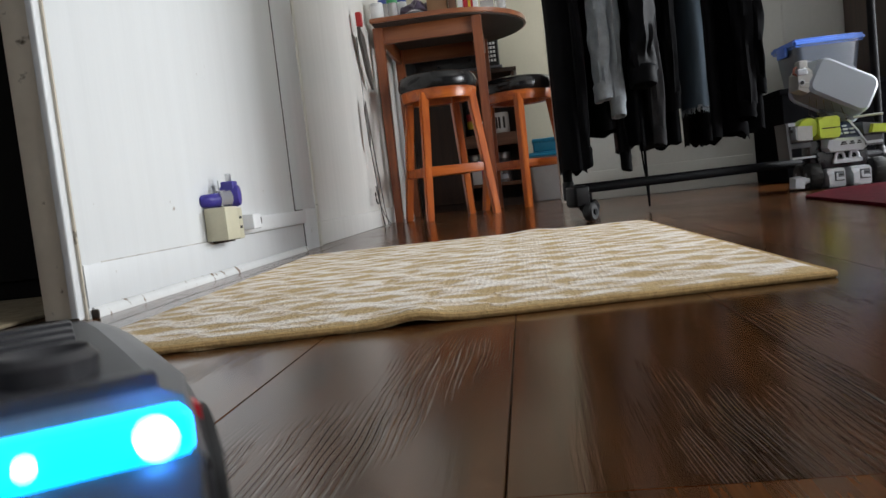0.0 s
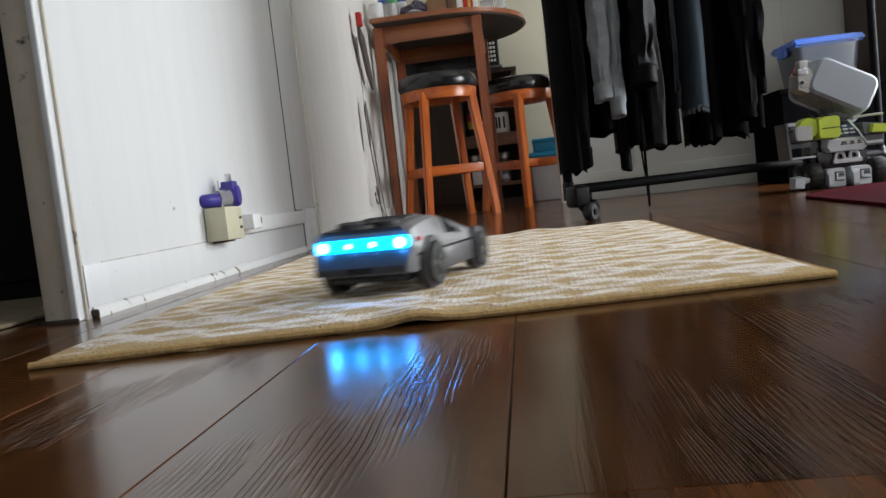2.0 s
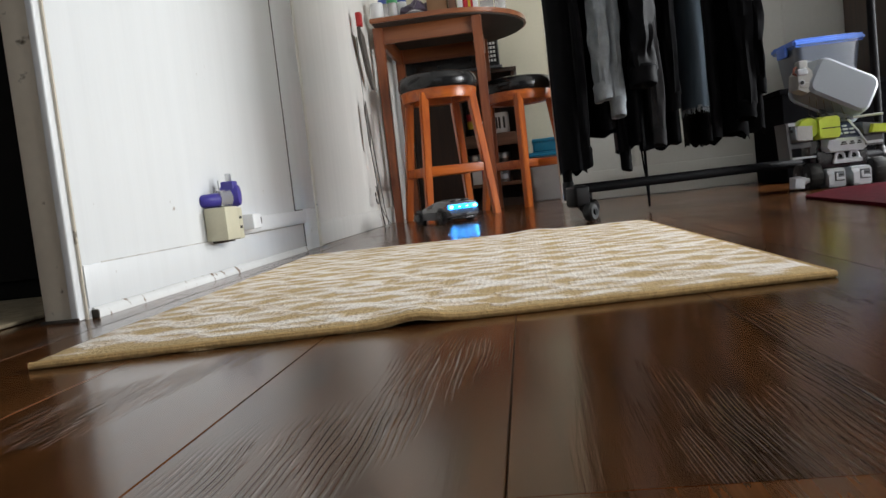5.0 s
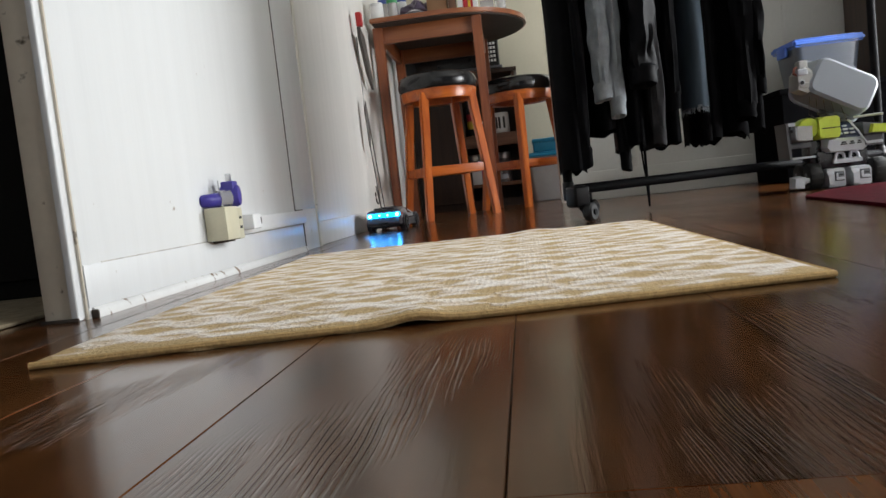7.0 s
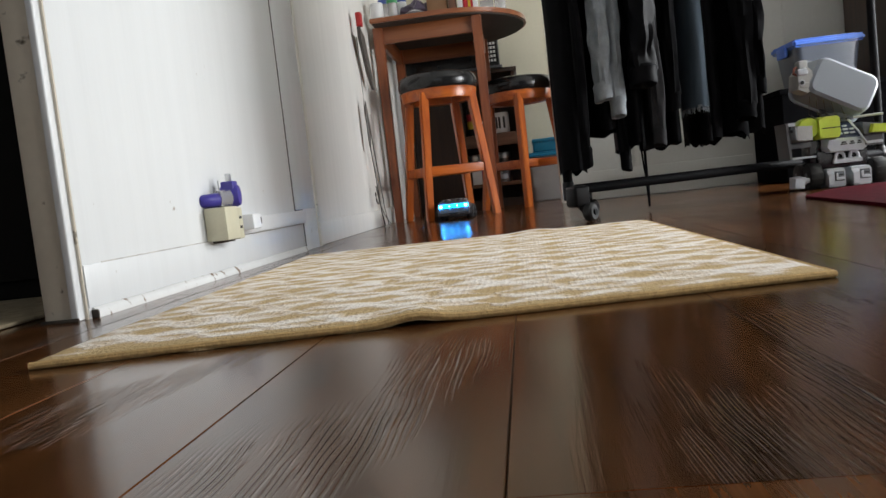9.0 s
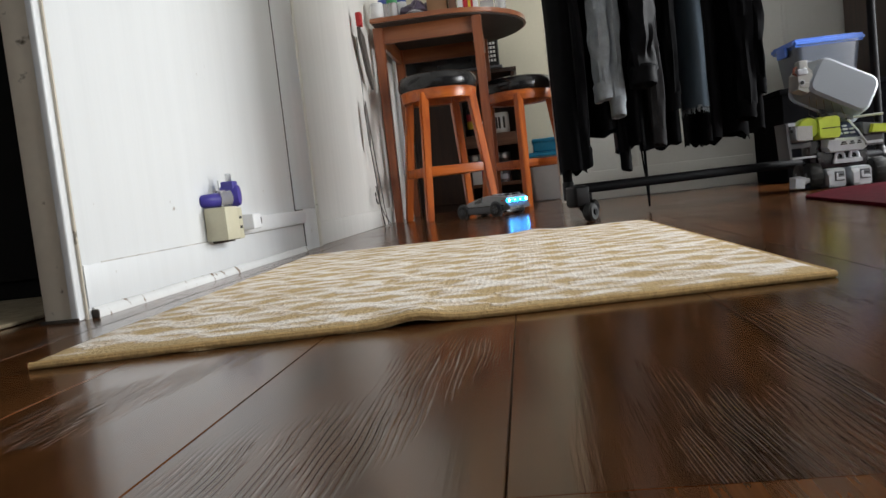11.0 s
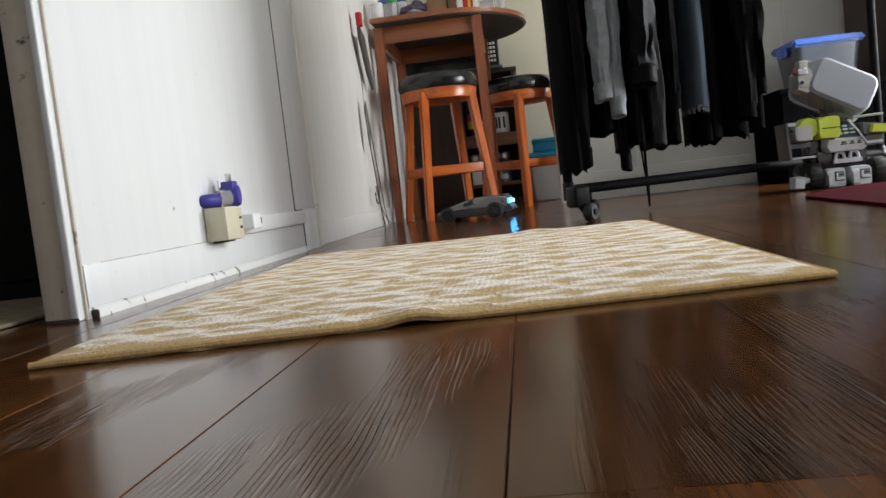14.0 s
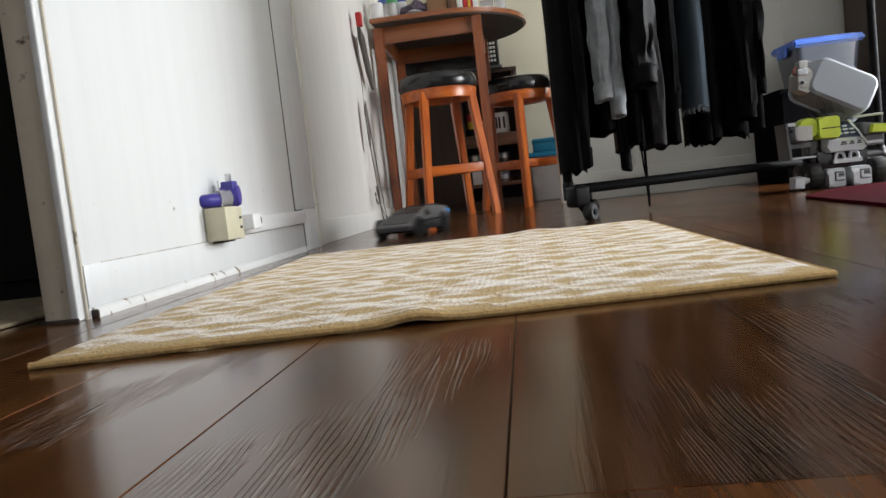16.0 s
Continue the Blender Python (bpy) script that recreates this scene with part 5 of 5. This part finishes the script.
# ---- alcove: cabinet with shelves, microwave and storage ----
cab = thing("cabinet", pose(0, 0, 0), "dark walnut sideboard with one closed side and open shelves", "cabinet")
part("side_panel", box(-0.690, -0.672, 5.06, 5.46, 0, 0.86, 0.002), CABINET_WOOD, cab)
part("divider", box(-0.372, -0.350, 5.06, 5.46, 0, 0.86, 0.002), CABINET_WOOD, cab)
part("side_panel", box(-0.012, 0.010, 5.06, 5.46, 0, 0.86, 0.002), CABINET_WOOD, cab)
part("back_panel", box(-0.672, -0.012, 5.44, 5.46, 0, 0.86), CABINET_WOOD, cab)
part("top", box(-0.70, 0.025, 5.02, 5.47, 0.86, 0.885, 0.004), CABINET_WOOD, cab)
dr = part("door", box(-0.668, -0.376, 5.045, 5.062, 0.05, 0.85, 0.003), CABINET_WOOD, cab)
part("knob", lathe([(0, 0), (0.009, 0), (0.012, 0.014), (0, 0.018)], 14, m=pose(-0.40, 5.045, 0.48, 90, 0, 0)), CABINET_WOOD, dr)
part("plinth", box(-0.672, -0.012, 5.08, 5.10, 0, 0.05), CABINET_WOOD, cab)
for z in (0.135, 0.455):
    part("shelf", box(-0.350, -0.012, 5.055, 5.44, z, z + 0.022, 0.002), SHELF_WOOD, cab)
part("shelf_rail", box(-0.350, -0.012, 5.045, 5.062, 0.395, 0.472, 0.003), SHELF_WOOD, cab, "deep shelf front rail")

LABEL_RED = material("red_label", (0.45, 0.02, 0.03), 0.4, vary=0.05, bump=0)
LABEL_YELLOW = material("yellow_label", (0.65, 0.45, 0.03), 0.4, vary=0.05, bump=0)
LABEL_WHITE = material("white_label", (0.72, 0.72, 0.72), 0.4, vary=0.05, bump=0)
PINK = material("pink_carton", (0.55, 0.10, 0.22), 0.5, vary=0.1, bump=0)
GREEN_CAP = material("green_cap", (0.03, 0.25, 0.08), 0.4, vary=0.05, bump=0)
BLUE_CAP = material("blue_cap", (0.04, 0.09, 0.35), 0.4, vary=0.05, bump=0)
CARDBOARD = material("brown_cardboard", (0.24, 0.13, 0.065), 0.8, vary=0.12, scale=20, bump=0.1)
PURPLE_BAG = material("dark_purple_wrap", (0.075, 0.055, 0.09), 0.35, vary=0.4, scale=40, bump=0.4)


def bottle(name, m, r, h, body, cap, label, wrap=None, category="bottle"):
    b = thing(name, m, label, category)
    part("body", lathe([(0, 0), (r * 0.92, 0), (r, r * 0.15), (r, h * 0.66), (r * 0.85, h * 0.76), (r * 0.42, h * 0.85), (r * 0.42, h * 0.9), (0, h * 0.9)], 22), body, b)
    part("cap", lathe([(0, h * 0.87), (r * 0.5, h * 0.87), (r * 0.5, h), (r * 0.45, h * 1.01), (0, h * 1.01)], 18), cap, b)
    for k, (mat, lo, hi) in enumerate(wrap or []):
        part("wrapper", lathe([(r * 1.0, h * lo), (r * 1.015, h * lo), (r * 1.015, h * hi), (r * 1.0, h * hi)], 22), mat, b)
    return b


def jar(name, m, r, h, body, cap, label, category="jar"):
    b = thing(name, m, label, category)
    part("body", lathe([(0, 0), (r * 0.93, 0), (r, r * 0.12), (r, h * 0.74), (r * 0.88, h * 0.82), (0, h * 0.82)], 22), body, b)
    part("lid", lathe([(0, h * 0.80), (r * 0.95, h * 0.80), (r * 0.97, h * 0.83), (r * 0.97, h * 0.98), (r * 0.9, h), (0, h)], 22), cap, b)
    return b


bottle("sauce_bottle", pose(-0.300, 5.14, 0.477), 0.033, 0.235, BLACK_PLASTIC, CLEAR, "dark sauce bottle with a red and yellow label", [(LABEL_RED, 0.42, 0.62), (LABEL_YELLOW, 0.20, 0.42)])
bottle("small_bottle", pose(-0.245, 5.12, 0.477), 0.019, 0.12, WHITE_PLASTIC, BLACK_PLASTIC, "small white bottle with a dark cap", [(GREY_DARK, 0.5, 0.62)])
can = thing("coffee_tin", pose(-0.105, 5.13, 0.477), "white and black printed tin", "tin")
part("body", lathe([(0, 0), (0.048, 0), (0.050, 0.004), (0.050, 0.130), (0.046, 0.134), (0, 0.134)], 26), LABEL_WHITE, can)
part("band", lathe([(0.050, 0.02), (0.0512, 0.02), (0.0512, 0.118), (0.050, 0.118)], 26), WHITE_PLASTIC, can)
for a in (-70, -104, -128):
    part("print_bar", box(-0.007, 0.007, -0.0525, -0.050, 0.03, 0.105, 0.001, m=pose(0, 0, 0, 0, 0, a + 90)), INK, can)
for x in (-0.315, -0.255, -0.165, -0.105):
    jar("glass_jar", pose(x, 5.15 + 0.05 * ((x * 100) % 2), 0.157), 0.036, 0.20, CLEAR, SILVER, "clear glass jar with a metal lid on the shelf")
solid("carton", box(-0.330, -0.270, 5.075, 5.13, 0.157, 0.262, 0.002), LABEL_WHITE, "white carton on the shelf", "carton")
solid("carton", box(-0.266, -0.222, 5.075, 5.13, 0.157, 0.268, 0.002), PINK, "pink carton on the shelf", "carton")
lamp_blob = lathe([(0, 0), (0.035, 0.0), (0.05, 0.02), (0.045, 0.05), (0, 0.062)], 20)
solid("glass_bowl", lamp_blob, CLEAR, "small upturned glass bowl", "bowl", m=pose(-0.135, 5.09, 0.157))

mw = thing("microwave", pose(0, 0, 0), "black microwave oven with a pale keypad, widened left to fill the dark under the table", "microwave")
# body and door run further left, in place of the dark under the table
part("body", box(-0.690, -0.078, 5.06, 5.42, 0.900, 1.17, 0.006), BLACK_PLASTIC, mw)
part("door", box(-0.685, -0.170, 5.045, 5.062, 0.905, 1.165, 0.004), BLACK_VINYL, mw)
pan = part("control_panel", box(-0.166, -0.082, 5.045, 5.062, 0.905, 1.165, 0.003), BLACK_PLASTIC, mw)
for r in range(7):
    for c in range(3):
        part("key", box(-0.150 + c * 0.020, -0.136 + c * 0.020, 5.0425, 5.046, 0.935 + r * 0.027, 0.951 + r * 0.027, 0.001), LABEL_WHITE, pan)
part("tray_board", box(-0.50, -0.060, 4.98, 5.40, 0.885, 0.900, 0.003), ROBOT_GREY, mw, "grey board under the oven")

build_tub(pose(0.155, 5.26, 0, 0, 0, 0), 0.24, 0.30, 0.30, TEAL_LID, "storage_box", "cloudy storage bin with a grey lid beside the cabinet")
tb2 = thing("lunch_box", pose(0.170, 5.25, 0.326), "teal plastic box stacked on the storage bin", "box")
part("body", box(-0.085, 0.085, -0.12, 0.12, 0, 0.07, 0.010, 3), TEAL_LID, tb2)
part("lid", box(-0.09, 0.09, -0.125, 0.125, 0.062, 0.088, 0.008, 3), TEAL_LID, tb2)

# ---- on the bar table ----
TT = 1.0605
jar("pill_jar", pose(-0.665, 4.03, TT), 0.034, 0.085, LABEL_WHITE, LABEL_WHITE, "white plastic jar on the bar table")
jar("vitamin_jar", pose(-0.640, 4.10, TT), 0.028, 0.115, CLEAR, BLUE_CAP, "clear jar with a blue lid")
jar("spice_jar", pose(-0.585, 4.05, TT), 0.029, 0.10, CLEAR, GREEN_CAP, "clear jar with a green lid")
jar("spice_jar", pose(-0.545, 4.12, TT), 0.028, 0.12, LABEL_WHITE, BLUE_CAP, "white jar with a blue lid")
bag = bmesh.new()
bmesh.ops.create_icosphere(bag, subdivisions=4, radius=0.07, matrix=Matrix.Translation((0, 0, 0.04)) @ Matrix.Diagonal((1.15, 0.6, 0.62, 1)))
for v in bag.verts:
    v.co += 0.022 * noise.noise_vector(v.co * 28)
    v.co.z = max(v.co.z, 0.0)
solid("wrapped_packet", bag, PURPLE_BAG, "crumpled dark purple packet with shiny folds", "packet", m=pose(-0.468, 4.10, TT))
solid("plastic_wrap", lathe([(0, 0), (0.045, 0.0), (0.05, 0.012), (0.03, 0.024), (0, 0.028)], 18), CLEAR, "small clear plastic dish", "dish", m=pose(-0.468, 4.03, TT))
solid("cardboard_box", box(-0.405, -0.300, 4.06, 4.16, TT, TT + 0.12, 0.003), CARDBOARD, "brown cardboard box on the table", "box")
solid("cardboard_box", box(-0.292, -0.255, 4.05, 4.15, TT, TT + 0.10, 0.003), SHELF_WOOD, "narrow brown wooden box", "box")
for k, (mat, x, w, lab) in enumerate(((LABEL_WHITE, -0.245, 0.026, "white upright carton"), (LABEL_RED, -0.216, 0.022, "red upright carton"), (LABEL_YELLOW, -0.192, 0.012, "thin yellow upright carton"), (LABEL_RED, -0.178, 0.010, "thin red upright carton"), (LABEL_WHITE, -0.166, 0.024, "white upright carton"))):
    solid("carton", box(x, x + w, 4.06, 4.14, TT, TT + 0.13, 0.002), mat, lab + " on the bar table", "carton")
solid("glass_tray", box(-0.132, -0.062, 4.12, 4.2, TT, TT + 0.05, 0.006), CLEAR, "clear plastic tray on the table", "tray")
jar("glass_jar", pose(-0.028, 4.22, TT), 0.030, 0.10, CLEAR, SILVER, "clear glass jar with a metal lid on the table")


# ---- floor planks ----
def build_planks():
    w, ln = 0.2030, 1.22
    bm = bmesh.new()
    g = 0.0004
    c = 0.0007
    lo = [bm.verts.new(v) for v in ((g, g, -0.004), (w - g, g, -0.004), (w - g, ln - g, -0.004), (g, ln - g, -0.004))]
    mid = [bm.verts.new(v) for v in ((g, g, -c), (w - g, g, -c), (w - g, ln - g, -c), (g, ln - g, -c))]
    top = [bm.verts.new(v) for v in ((g + c, g, 0), (w - g - c, g, 0), (w - g - c, ln - g, 0), (g + c, ln - g, 0))]
    bm.faces.new(top)
    for a, b in ((lo, mid), (mid, top)):
        for k in range(4):
            bm.faces.new((a[k], a[(k + 1) % 4], b[(k + 1) % 4], b[k]))
    me = mesh_of("plank", bm, PLANK, smooth=False)
    rnd = random.Random(4)
    for i in range(-11, 13):
        x = -0.023 + i * w
        y = {0: 0.335 - 2 * ln, -1: 0.565 - 2 * ln - 0.62, -2: -2.7}.get(i, REAR - rnd.random() * ln)
        while y < ALCOVE:
            lo_y, hi_y = max(y, REAR - 0.04), min(y + ln, ALCOVE + 0.04)
            if hi_y - lo_y > 0.03:
                ob = new("plank", me)
                ob.location, ob.scale = (x, lo_y, 0), (1, (hi_y - lo_y) / ln, 1)
                ob.parent = floor
            y += ln


build_planks()


# ---- what moves ----
def motions():
    """The toy car: seconds, place of the rear axle, heading to the left of straight ahead, lift, pitch."""
    rows = [
        (0.0, -0.218, 0.266, 34, 0, 0), (0.3, -0.173, 0.202, 34, 0, 0), (0.5, -0.200, 0.241, 35, 0, 0), (0.6, -0.217, 0.258, 34, 0, 0), (0.9, -0.274, 0.403, 18, 0, 0), (1.1, -0.283, 0.523, 8, 0, 1),
        (1.3, -0.258, 0.606, 6, 0.003, 2.5), (1.5, -0.235, 0.740, 4, 0.007, 2.5), (1.8, -0.240, 0.955, -5, 0.012, 0), (2.0, -0.211, 1.080, -14, 0.012, 0), (2.2, -0.160, 1.250, -17, 0.012, 0),
        (2.4, -0.082, 1.460, -9, 0.012, 0), (2.7, -0.055, 1.700, 0, 0.012, 0), (3.0, -0.100, 1.960, 6, 0.010, -1), (3.5, -0.160, 2.450, 2, 0, 0), (3.8, -0.145, 2.720, -4, 0, 0),
        (4.0, -0.098, 2.900, 2, 0, 0), (4.2, -0.112, 3.180, 20, 0, 0), (5.2, -0.36, 3.36, 35, 0, 0), (6.3, -0.540, 3.290, 0, 0, 0), (6.6, -0.575, 3.270, 0, 0, 0),
        (7.0, -0.590, 3.230, -4, 0, 0), (7.3, -0.570, 3.270, -12, 0, 0), (7.6, -0.478, 3.380, -26, 0, 0), (7.8, -0.415, 3.440, -12, 0, 0), (8.0, -0.360, 3.500, -4, 0, 0),
        (8.4, -0.338, 3.580, -1, 0, 0), (8.8, -0.336, 3.620, 0, 0, 0), (9.2, -0.336, 3.620, 2, 0, 0), (10.2, -0.20, 3.44, 32, 0, 0), (11.3, -0.060, 3.560, 54, 0, 0),
        (11.8, -0.040, 3.540, 62, 0, 0), (12.0, -0.160, 3.460, 68, 0, 0), (12.3, -0.265, 3.380, 76, 0, 0), (12.7, -0.120, 3.400, 72, 0, 0), (13.1, 0.035, 3.430, 76, 0, 0), (13.5, -0.058, 3.420, 84, 0, 0),
        (14.0, -0.127, 3.420, 82, 0, 0), (14.2, -0.058, 3.420, 86, 0, 0), (14.5, -0.005, 3.490, 118, 0, 0), (14.8, 0.014, 3.470, 136, 0, 0), (15.2, -0.060, 3.320, 148, 0, 0),
        (15.6, -0.200, 3.170, 155, 0, 0), (16.0, -0.380, 2.830, 163, 0, 0),
    ]
    walk(CAR, [(t, pose(x, y, z, p, 0, a)) for t, x, y, a, z, p in rows])


motions()
